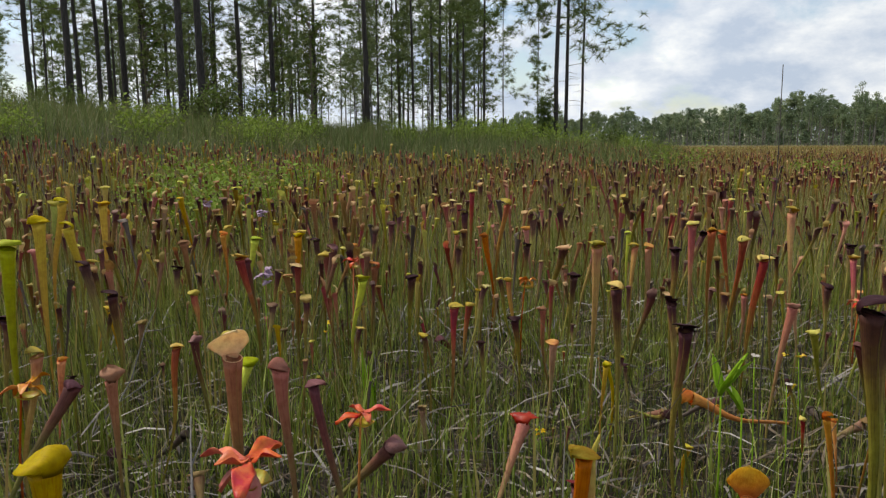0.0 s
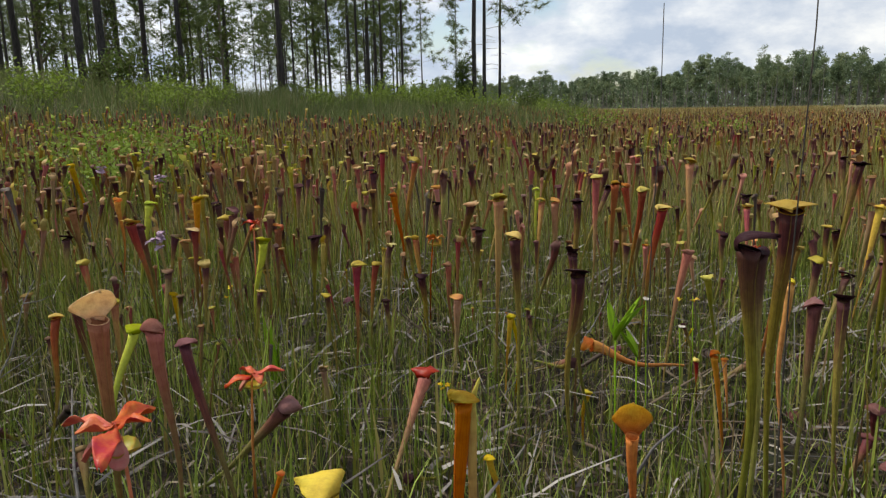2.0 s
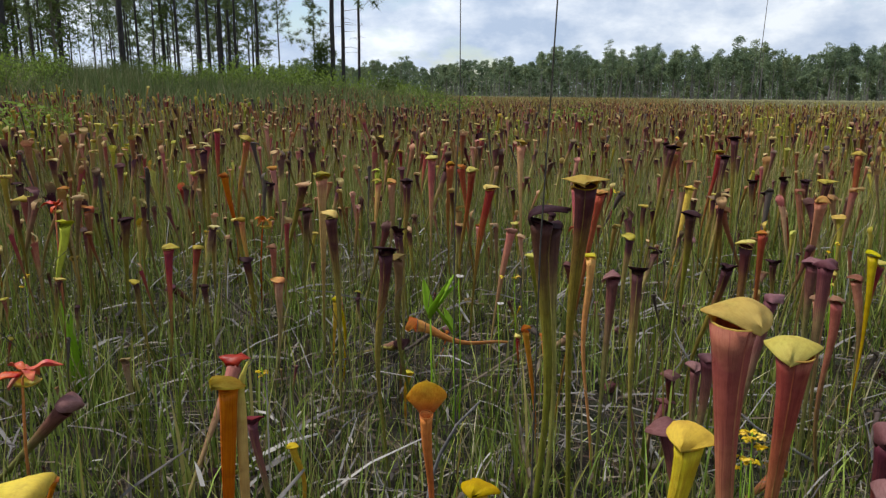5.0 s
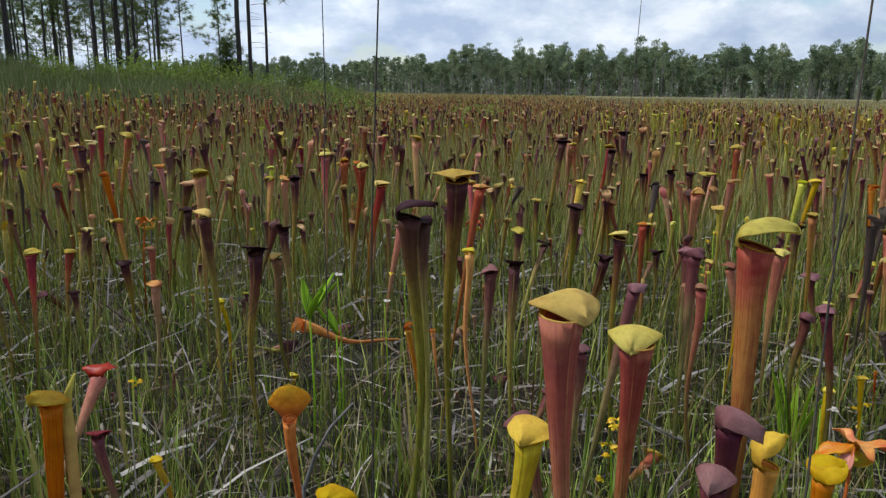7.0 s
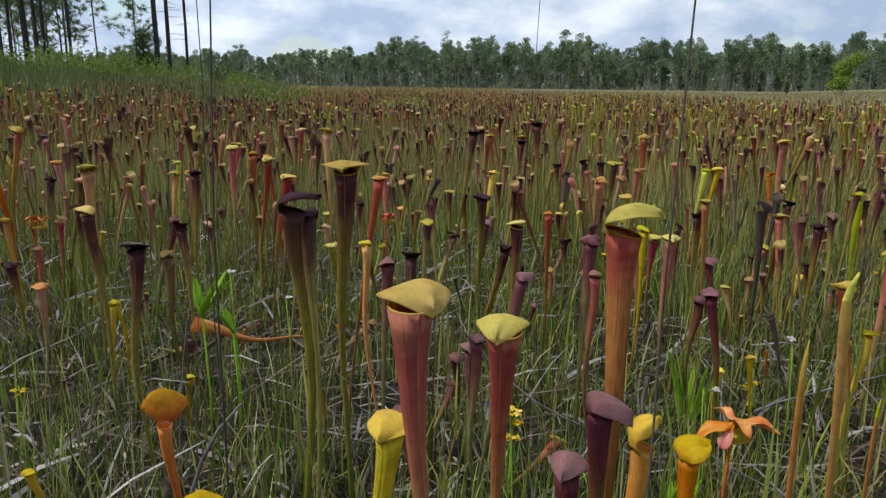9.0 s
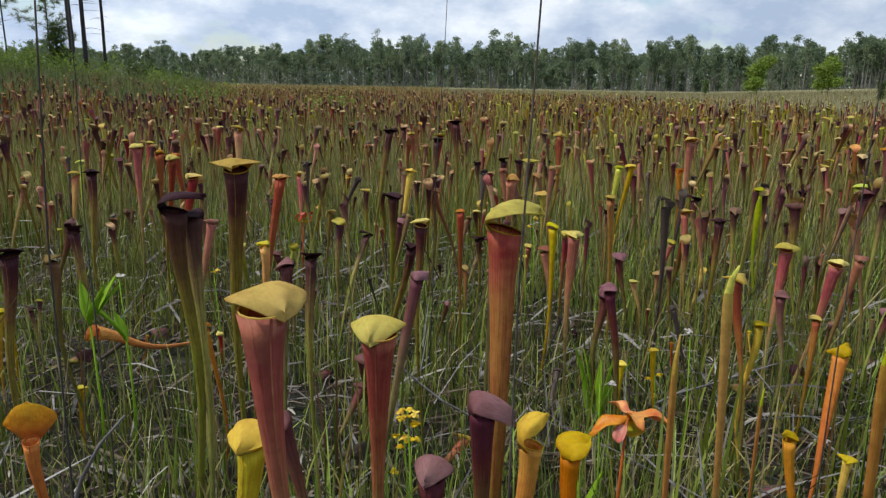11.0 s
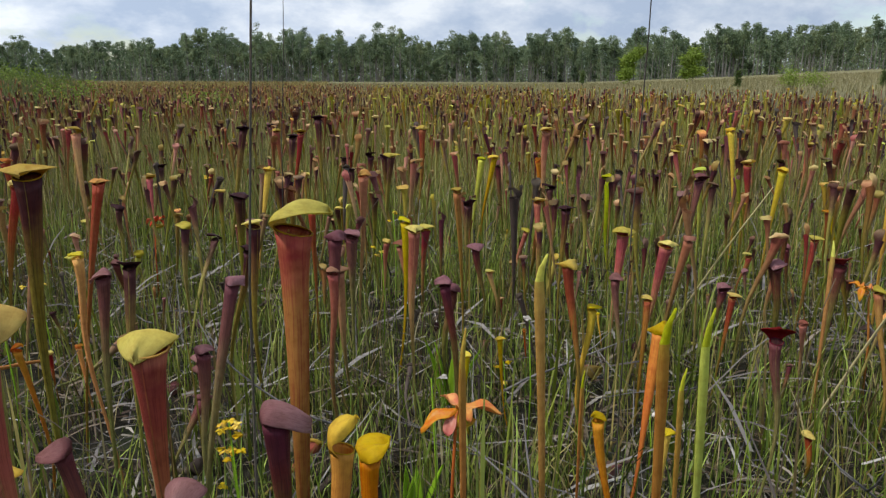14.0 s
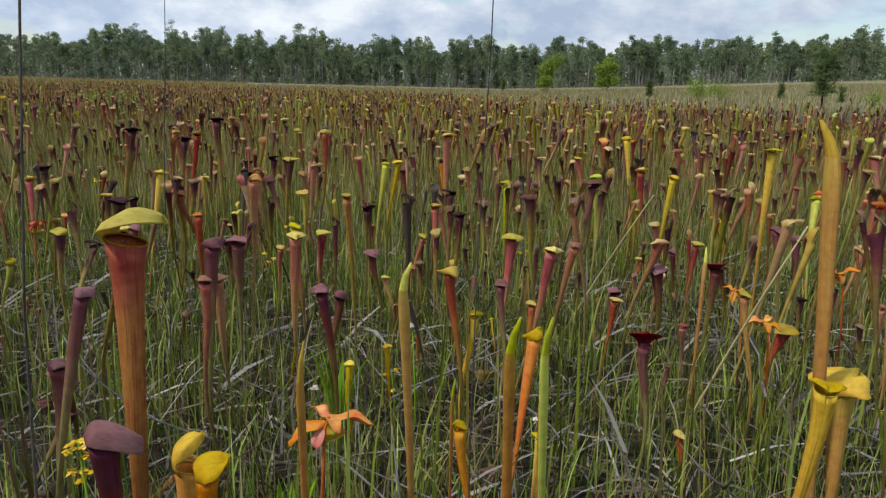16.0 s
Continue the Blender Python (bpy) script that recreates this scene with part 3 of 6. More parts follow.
# ---- shrubs and broad-leaved saplings ----
def shrub_meshes(seed, height, spread, leaves, leaf, skin, single=False):
    rnd = random.Random(seed)
    stems, lv, lf, lu = [], [], [], []
    for n in range(9):
        a, r = rnd.uniform(0, 6.28), spread * rnd.uniform(0.2, 1.0)
        tip = Vector((math.cos(a) * r, math.sin(a) * r, height * rnd.uniform(0.55, 1.0)))
        mid = tip * 0.5 + Vector((rnd.uniform(-0.1, 0.1), rnd.uniform(-0.1, 0.1), 0.08)) * height
        root = Vector((0, 0, -0.02))
        if single:
            root = Vector((0, 0, height * (0.2 + 0.08 * n)))
            tip = root + Vector((math.cos(a) * r, math.sin(a) * r, height * 0.12))
            mid = root.lerp(tip, 0.5)
        stems.append(sweep([root, mid, tip], [height * 0.012, height * 0.008, height * 0.003], 5))
        for _ in range(leaves // 9):
            q = rnd.uniform(0.3, 1.05)
            c = root.lerp(mid, q * 2) if q < 0.5 else mid.lerp(tip, q * 2 - 1)
            c = c + Vector((rnd.gauss(0, 1), rnd.gauss(0, 1), rnd.gauss(0, 0.8))) * spread * 0.22
            d = Vector((rnd.gauss(0, 1), rnd.gauss(0, 1), rnd.gauss(0.3, 0.7))).normalized()
            s = d.orthogonal().normalized()
            s = (s * math.cos(rnd.uniform(0, 3)) + d.cross(s) * math.sin(rnd.uniform(0, 3))).normalized()
            size = leaf * rnd.uniform(0.6, 1.2)
            k = len(lv)
            lift = d.cross(s) * size * 0.12
            lv += [tuple(c), tuple(c + d * size * 0.5 + s * size * 0.24 + lift), tuple(c + d * size), tuple(c + d * size * 0.5 - s * size * 0.24 + lift)]
            lf += [(k, k + 1, k + 2), (k, k + 2, k + 3)]
            lu += [(0.5, 0), (1, 0.5), (0.5, 1), (0, 0.5)]
    if single:
        stems.append(sweep([(0, 0, -0.05), (0.05, 0, height * 0.5), (0, 0, height * 0.97)], [height * 0.011, height * 0.008, height * 0.003], 7))
    v, f, u = joined(stems)
    return mesh_of("stems", v, f, STEM, u), mesh_of("leaves", lv, lf, skin, lu, smooth=False)


SHRUBS = [shrub_meshes(21, 1.1, 0.6, 900, 0.1, LEAF), shrub_meshes(22, 0.9, 0.7, 900, 0.09, LEAF_YOUNG), shrub_meshes(23, 2.6, 0.85, 3600, 0.2, LEAF_YOUNG, True), shrub_meshes(24, 0.5, 0.42, 600, 0.05, LEAF_YOUNG), shrub_meshes(25, 5.5, 0.75, 1300, 0.17, LEAF, True)]


def shrub(az, d, kind, turn, size=1.0, label="leafy green shrub in grass", name="shrub"):
    x, y, z = at_bearing(az, d)
    ob = new(name)
    ob.matrix_basis = pose(x, y, z, 0, 0, turn) @ Matrix.Scale(size, 4)
    part("stem", SHRUBS[kind][0], ob)
    part("foliage", SHRUBS[kind][1], ob)
    tagged(ob, label, "shrub", "shrubs")


for az, d, kind, turn, size in ((-16.5, 21, 0, 0, 1.3), (-14.8, 17, 1, 70, 0.8), (-9.6, 18, 1, 140, 0.9), (-31, 15, 1, 30, 0.8), (-27, 24, 0, 200, 0.8), (1.5, 26, 0, 50, 0.7), (-4.5, 26, 0, 110, 0.7), (6.5, 26, 1, 20, 1.1), (15.5, 27, 0, 300, 1.0), (18, 28, 1, 240, 1.0), (9.0, 28, 0, 190, 1.1), (2.5, 22, 1, 15, 1.0), (4.6, 23, 1, 95, 1.1), (7.8, 23, 1, 170, 1.0), (10.5, 24, 1, 260, 1.1), (13.0, 24, 1, 40, 1.0), (16.8, 25, 1, 130, 0.9), (19.5, 26, 1, 220, 0.8), (-1.0, 20, 1, 300, 0.9), (-12.5, 16, 1, 10, 0.9), (-22, 16, 1, 100, 1.0)):
    shrub(az, d, kind, turn, size)
for az, d, kind, turn, size in ((-26, 27, 0, 15, 0.8), (-20.5, 26, 0, 150, 0.8), (-18.0, 22, 0, 230, 1.0), (-13.2, 23, 0, 300, 1.2), (-3.0, 28, 0, 100, 0.8), (-29, 25, 0, 60, 0.8)):
    shrub(az, d, kind, turn, size, "dark green shrub below the pines")
for az, d, size in ((-16.5, 5.6, 1.0), (-15.0, 6.3, 1.1), (-18.5, 6.0, 0.9), (-20.0, 7.0, 1.0), (-13.5, 7.4, 1.2), (-17.2, 7.8, 1.3), (-9.0, 8.5, 1.0), (21.0, 15.0, 1.4), (31.0, 12.0, 1.1), (26.5, 9.5, 0.8)):
    shrub(az, d, 3, az * 31, size, "low light green shrub among the pitcher plants")
for az, d, kind, size in ((63.2, 62, 2, 1.2), (67.9, 66, 2, 1.17), (75.0, 34.4, 1, 1.05), (76.5, 35, 1, 0.9), (86.6, 27.7, 1, 0.6)):
    shrub(az, d, kind, az * 13, size, "young broad-leaved tree in straw grass", "young_tree")
for az, d, size in ((-21.7, 30, 1.0), (-9.0, 28, 0.9), (-12.0, 31, 0.9), (-17.3, 33, 0.9)):
    shrub(az, d, 4, az * 7, size, "slender broad-leaved understorey tree below the pines", "understorey_tree")


# ---- far woods ----
def far_base(az):
    return float(np.interp(az, [4, 20, 27, 33, 100], [330, 285, 235, 205, 205]))


def far_woods():
    """Rank behind rank of small distant pines, with open trunks below and closed crowns above."""
    rnd = random.Random(5)
    wood, tris = [], []

    def tuft(q, size):
        e1 = Vector((rnd.gauss(0, 1), rnd.gauss(0, 1), rnd.gauss(0, 0.7))).normalized() * size
        e2 = Vector((rnd.gauss(0, 1), rnd.gauss(0, 1), rnd.gauss(0, 0.7))).normalized() * size
        tris.append((tuple(q), tuple(q + e1), tuple(q + e2)))

    # a few that stand out above the rest: bearing, distance and height of the top
    tall = [(41.73, 239, 18.7), (28.9, 235, 15.9), (32.7, 239, 18.2), (55.0, 229, 16.3), (73.4, 229, 15.7), (36.2, 236, 16.6), (47.5, 231, 16.0), (62.0, 229, 16.4), (68.0, 232, 16.0)]
    for n in range(1900):
        az = rnd.uniform(3, 101)
        back = (n / 1900) ** 1.5 * 110
        x, y, z0 = at_bearing(az, far_base(az) + back)
        h = rnd.gauss(12.7, 1.1) + 1.0 * math.sin(az * 0.9) + 0.8 * math.sin(az * 2.3)
        h *= float(np.interp(az, [58, 88], [1.0, 0.82]))
        young = rnd.random() < 0.25
        if young:
            h *= rnd.uniform(0.3, 0.65)
        if n < len(tall):
            az, d, top = tall[n]
            x, y = d * math.sin(radians(az)), d * math.cos(radians(az))
            z0 = ground_z(x, y)
            h, young = top - z0, False
        g = 0.10 + 0.06 * rnd.random()
        wood.append(sweep([(x, y, z0 - 0.3), (x + rnd.uniform(-0.3, 0.3), y, z0 + h * 0.95)], [g, g * 0.4], 4, False))
        near = back < 40
        low = rnd.uniform(0.1, 0.3) if young else rnd.uniform(0.38, 0.58)
        wide = (0.4 + 0.11 * h) * rnd.uniform(0.8, 1.25) * (1.35 if n < len(tall) else 1)
        clumps = rnd.randint(11, 15) if near else 8
        for k in range(clumps):
            # boughs in clumps, the widest in the middle of the crown and one at the very top
            t = 0.97 if k == 0 else rnd.random() ** 0.75
            a, r = rnd.uniform(0, 6.28), (0.0 if k == 0 else wide * (1 - 0.75 * t ** 2) * rnd.uniform(0.4, 1.0))
            fat = (0.7 if k == 0 else rnd.uniform(0.6, 1.05)) * (0.6 + 0.05 * h)
            c = Vector((x + math.cos(a) * r, y + math.sin(a) * r, z0 + h * (low + (1 - low) * t) - 0.4 * fat))
            for _ in range(44 if near else 22):
                e = Vector((rnd.gauss(0, 1), rnd.gauss(0, 1), rnd.gauss(0, 1))).normalized() * fat * rnd.uniform(0.45, 1.0)
                tuft(c + Vector((e.x, e.y, e.z * 0.7)), rnd.uniform(0.3, 0.52) if near else rnd.uniform(0.55, 0.9))
    # low understorey at the foot of the trees
    for n in range(30000):
        az = rnd.uniform(3, 101)
        d = far_base(az) + rnd.uniform(20, 125)
        x, y, z0 = at_bearing(az, d)
        tuft(Vector((x, y, z0 + abs(rnd.gauss(0, 3.2)))), rnd.uniform(0.4, 0.9))
    for n in range(42000):
        az = rnd.uniform(2, 102)
        d = far_base(az) + rnd.uniform(60, 150)
        x, y, z0 = at_bearing(az, d)
        tuft(Vector((x, y, z0 + rnd.uniform(-0.5, 10.0))), rnd.uniform(0.8, 1.6))
    v, f, u = joined(wood)
    nf = len(f)
    k = len(v)
    v += [p for t in tris for p in t]
    f += [(k + 3 * i, k + 3 * i + 1, k + 3 * i + 2) for i in range(len(tris))]
    u += [(0.5, 0.2), (0.5, 0.6), (0.5, 1)] * len(tris)
    tagged(new("far_woods", mesh_of("far_woods", v, f, [BARK_PALE, HAZY_LEAF], u, [0] * nf + [1] * len(tris), smooth=False)), "distant line of green pine woods with pale trunks, haze painted into the crowns", "woods", kind="stuff")


far_woods()


# ---- grass ----
def grass_mesh(x, y, z, height, width, lean, levels, gen):
    """Many curved blades in one mesh."""
    n = len(x)
    a = gen.uniform(0, 2 * np.pi, n)
    b = a + gen.uniform(-1.2, 1.2, n) + np.pi / 2
    verts = np.empty((n, 2 * levels + 1, 3))
    for k in range(levels + 1):
        s = k / levels
        cx, cy = x + np.cos(a) * lean * height * s ** 2, y + np.sin(a) * lean * height * s ** 2
        cz = z + height * (s - 0.35 * lean * s ** 2)
        if k == levels:
            verts[:, 2 * k] = np.stack([cx, cy, cz], 1)
        else:
            w = width / 2 * (1 - 0.55 * s)
            verts[:, 2 * k] = np.stack([cx - np.cos(b) * w, cy - np.sin(b) * w, cz], 1)
            verts[:, 2 * k + 1] = np.stack([cx + np.cos(b) * w, cy + np.sin(b) * w, cz], 1)
    m = 2 * levels + 1
    off = np.arange(n)[:, None] * m
    faces = []
    for k in range(levels - 1):
        faces += (off + np.array([2 * k, 2 * k + 1, 2 * k + 3, 2 * k + 2])).tolist()
    faces += (off + np.array([m - 3, m - 2, m - 1])).tolist()
    uv = np.zeros((n, m, 2))
    for k in range(levels + 1):
        uv[:, 2 * k:2 * k + 2, 1] = k / levels
    return verts.reshape(-1, 3), faces, uv.reshape(-1, 2)


def heights_at(x, y):
    return np.array([ground_z(float(p), float(q)) for p, q in zip(x, y)])


def wedge(n, lo, hi, az0, az1, gen, clumps=0, spread=0.05):
    """Places over a stretch of the plan, in tufts where clumps is given."""
    k = clumps or n
    d = np.sqrt(gen.uniform(lo * lo, hi * hi, k))
    a = np.radians(gen.uniform(az0, az1, k))
    x, y = d * np.sin(a), d * np.cos(a)
    if clumps:
        i = gen.integers(0, clumps, n)
        x, y = x[i] + gen.normal(0, spread, n), y[i] + gen.normal(0, spread, n)
    return x, y


def bog_edge(x, y):
    """How far the pitchers reach in a direction, as a share: 1 at the edge of the bog."""
    return np.hypot(x, y) / np.interp(np.degrees(np.arctan2(x, y)), [-44, 6, 12, 18, 36.6, 44.3, 50, 55.8, 67.3, 77], [13.1, 13.4, 21.0, 52.0, 52.0, 35.0, 27.0, 21.0, 17.0, 15.0])


def grass(name, n, lo, hi, az0, az1, height, width, lean, levels, skin, label, clumps=0, spread=0.05, inside=0):
    x, y = wedge(n, lo, hi, az0, az1, rng, clumps, spread)
    if inside:
        edge = bog_edge(x, y) + rng.normal(0, 0.07, n)
        keep = edge < 1.02 if inside > 0 else edge > 0.93
        x, y = x[keep], y[keep]
        n = len(x)
    h = height * rng.uniform(0.45, 1.25, n) * (1 + 0.25 * np.sin(x * 1.7) * np.cos(y * 1.3))
    v, f, u = grass_mesh(x, y, heights_at(x, y) - 0.01, h, width * rng.uniform(0.6, 1.4, n), rng.uniform(0.0, lean, n), levels, rng)
    tagged(new(name, mesh_of(name, v, f, skin, u, smooth=False)), label, "grass", kind="stuff")


grass("bog_grass", 32000, 0.45, 4.4, -42, 100, 0.19, 0.0036, 0.45, 3, GRASS, "thin green grass blades between the pitcher plants", 1500, 0.055)
grass("bog_grass_fine", 46000, 0.45, 4.4, -42, 100, 0.10, 0.003, 0.8, 2, GRASS_LOW, "short fine green and straw grass over the bog floor", 2000, 0.06)
grass("bog_turf", 26000, 0.5, 4.6, -42, 100, 0.05, 0.004, 0.9, 2, GRASS_LOW, "low mossy turf and seedlings over the bog floor")
grass("bog_grass_mid", 76000, 3.6, 11.5, -42, 100, 0.28, 0.0056, 0.4, 2, GRASS_FAR, "green grass among pitcher plants", 9000, 0.09)
grass("field_grass", 90000, 11.0, 34.0, -42, 100, 0.37, 0.013, 0.5, 2, GRASS_FIELD, "olive and straw grass over the far bog", inside=1)
grass("sword_leaves", 5000, 1.1, 6.0, -42, 100, 0.29, 0.0064, 0.22, 3, SWORD, "upright green sword leaves at the foot of the pitchers", 900, 0.04)
grass("bank_grass", 72000, 12.7, 36.0, -44, 21, 0.68, 0.011, 0.7, 2, GRASS_BANK, "tall green and brown grass on the bank", 4500, 0.28)
grass("bank_grass_far", 9000, 34.0, 62.0, -44, 21, 0.8, 0.03, 0.5, 2, GRASS_BANK, "tall grass below the pines")
grass("field_grass_far", 45000, 32.0, 110.0, 13, 38, 0.5, 0.035, 0.5, 2, GRASS_FIELD, "olive and russet grass at the far edge of the bog")
grass("straw_grass", 90000, 12.5, 110.0, 32, 100, 0.40, 0.022, 0.5, 2, GRASS_TAN, "straw-coloured grassland in front of the woods", inside=-1)


def thatch(n, lo, hi, az0, az1, long, name, label, steep=0.18, thick=1.0, skin=None, lift=0.022):
    """Dead stalks and leaves lying on the ground."""
    x, y = wedge(n, lo, hi, az0, az1, rng)
    a, tilt = rng.uniform(0, 2 * np.pi, n), np.abs(rng.normal(0, steep, n))
    ln, w = long * rng.uniform(0.3, 1.3, n), rng.uniform(0.0012, 0.0034, n) * thick
    z = heights_at(x, y) + np.abs(rng.normal(0.012, lift, n))
    ux, uy, uz = np.cos(a) * np.cos(tilt), np.sin(a) * np.cos(tilt), np.sin(tilt)
    px, py = -np.sin(a) * w, np.cos(a) * w
    verts = np.empty((n, 6, 3))
    for k, s in enumerate((0.0, 0.5, 1.0)):
        bow = 0.06 * ln * math.sin(math.pi * s)
        q = 1.0 if s < 1 else 0.3
        verts[:, 2 * k] = np.stack([x + ux * ln * s - px * q, y + uy * ln * s - py * q, z + uz * ln * s + bow], 1)
        verts[:, 2 * k + 1] = np.stack([x + ux * ln * s + px * q, y + uy * ln * s + py * q, z + uz * ln * s + bow + w * 0.6], 1)
    off = np.arange(n)[:, None] * 6
    faces = (off + np.array([0, 1, 3, 2])).tolist() + (off + np.array([2, 3, 5, 4])).tolist()
    tagged(new(name, mesh_of(name, verts.reshape(-1, 3), faces, skin or THATCH, np.tile([[0, 0], [1, 0], [0, 0.5], [1, 0.5], [0, 1], [1, 1]], (n, 1)), smooth=False)), label, "litter", kind="stuff")


thatch(15000, 0.5, 4.2, -42, 100, 0.085, "dead_thatch", "grey and tan dead stalks lying on the bog floor")
thatch(1800, 0.7, 4.2, -42, 100, 0.22, "dead_stalks", "grey dead stalks leaning among the grass", 0.5, 0.7, STICK, 0.05)
thatch(1200, 0.7, 3.6, -42, 100, 0.17, "dead_sticks", "thick grey dead stems lying criss-cross in the grass", 0.22, 1.5, STICK, 0.05)
thatch(9000, 4.0, 9.0, -42, 100, 0.16, "dead_thatch_far", "tan dead stalks between the grass")


# ---- pitcher plants ----
WORDS = {
    "red": ("brick red trumpet pitcher with pale yellow lid in grass", "pale yellow lid"),
    "dark": ("dark maroon trumpet pitcher with dark flat lid in grass", "dark maroon lid"),
    "dark_pale": ("dark maroon trumpet pitcher with pale yellow lid in grass", "pale yellow lid"),
    "orange": ("orange-brown trumpet pitcher with orange lid in grass", "orange lid"),
    "coral": ("bright coral red trumpet pitcher with orange lid in grass", "orange lid"),
    "yellow": ("golden yellow trumpet pitcher with yellow lid in grass", "bright yellow lid"),
    "lime": ("yellow-green trumpet pitcher with lime lid in grass", "lime lid"),
    "purple": ("maroon trumpet pitcher with mauve hooded lid in grass", "mauve hooded lid"),
    "rust": ("orange-brown trumpet pitcher with red veined throat and yellow-green lid", "yellow-green lid"),
    "pink": ("faded pink and tan trumpet pitcher with pinkish lid in grass", "pinkish lid"),
    "pink_red": ("faded pink trumpet pitcher with coral red lid in grass", "coral red lid"),
    "maroon_red": ("maroon trumpet pitcher with upright dark red flap in grass", "dark red flap"),
    "golden": ("golden orange trumpet pitcher with bright yellow lid in grass", "bright yellow lid"),
    "tan": ("dull tan trumpet pitcher with pale dry lid in grass", "pale dry lid"),
    "orange_yellow": ("orange trumpet pitcher with yellow lid in grass", "yellow lid"),
    "salmon": ("salmon brown trumpet pitcher with broad cream lid in grass", "broad cream lid"),
    "ember": ("red-orange trumpet pitcher with golden orange lid in grass", "golden orange lid"),
    "dead": ("withered grey-brown dead pitcher standing in grass", "shrivelled lid"),
}
SETS = {"salmon": ("pink", "cream"), "maroon_red": ("purple", "scarlet"), "golden": ("spear", "yellow"), "dark_pale": ("dark", "red"), "pink_red": ("pink", "coral"), "orange_yellow": ("orange", "yellow")}


def tube_piece(h, w, lean, bend, sides=12, rings=12, tilt=0.25, power=3.0, base=0.0034, full=0.0):
    """Trumpet with an open mouth, an inner wall and a narrow wing down the front; full: how far its upper third runs straight."""
    verts, faces, uvs = [], [], []
    ca, sa = math.cos(bend), math.sin(bend)
    base *= max(0.75, w / 0.03) ** 1.3
    steps = [1 - (1 - i / rings) ** 1.4 for i in range(rings + 1)]
    odd = h * 61.0 + bend
    levels = [(v, 1.0) for v in steps] + [(0.985, 0.86), (0.9, 0.78), (0.72, 0.5)]
    for v, inner in levels:
        q = min(1.0, max(0.0, (v - 0.38) / 0.55))
        r = (base + (w / 2 - base) * ((1 - full) * v ** power + full * q ** 1.5 * (2.2 - 1.2 * q))) * inner
        r *= 1 - 0.05 * math.exp(-((v - 0.94) / 0.03) ** 2) + 0.06 * math.exp(-((v - 1) / 0.02) ** 2) + 0.12 * noise.noise((4 * v, odd, 0))
        bow = (0.018 * math.sin(math.pi * v) + 0.004 * math.sin(2.3 * math.pi * v + odd)) * (1 - v ** 6)
        cx, cy = lean[0] * v ** 1.4 + bow * ca, lean[1] * v ** 1.4 + bow * sa
        drop = tilt * w / 2 * max(0.0, (v - 0.75) / 0.25)
        for k in range(sides):
            a = 2 * math.pi * k / sides
            k2 = 1 + 0.1 * noise.noise((math.cos(a), math.sin(a), odd + 3 * v)) * v
            verts.append((cx + r * k2 * math.cos(a), cy + r * k2 * math.sin(a), h * v - drop * math.cos(a)))
            uvs.append((k / sides, v if inner == 1.0 else 0.9))
    for i in range(len(levels) - 1):
        for k in range(sides):
            a, b = i * sides + k, i * sides + (k + 1) % sides
            faces.append((a, b, b + sides, a + sides))
    n0 = len(verts)
    for i in range(rings + 1):
        v = steps[i]
        x, y, z = verts[i * sides]
        out = 0.0018 * math.sin(math.pi * v) ** 0.7 * (w / 0.03)
        for dx, dy in ((0, 0.0006), (out, 0.0), (0, -0.0006)):
            verts.append((x + dx, y + dy, z))
            uvs.append((0.5, v * 0.85))
    for i in range(rings):
        a = n0 + 3 * i
        faces += [(a, a + 1, a + 4, a + 3), (a + 1, a + 2, a + 5, a + 4)]
    return verts, faces, uvs


def lip_piece(h, w, lean, tilt=0.25, sides=14):
    """Rolled lip round the mouth."""
    verts, faces, uvs = [], [], []
    for k in range(sides):
        a = 2 * math.pi * k / sides
        c = Vector((lean[0] + 0.515 * w * math.cos(a), lean[1] + 0.515 * w * math.sin(a), h - tilt * w / 2 * math.cos(a)))
        o = Vector((math.cos(a), math.sin(a), 0))
        for j in range(6):
            b = 2 * math.pi * j / 6
            verts.append(tuple(c + (o * math.cos(b) + Vector((0, 0, math.sin(b)))) * w * 0.028))
            uvs.append((k / sides, 0.1))
    for k in range(sides):
        for j in range(6):
            a, b = k * 6 + j, ((k + 1) % sides) * 6 + j
            a2, b2 = k * 6 + (j + 1) % 6, ((k + 1) % sides) * 6 + (j + 1) % 6
            faces.append((a, b, b2, a2))
    return verts, faces, uvs


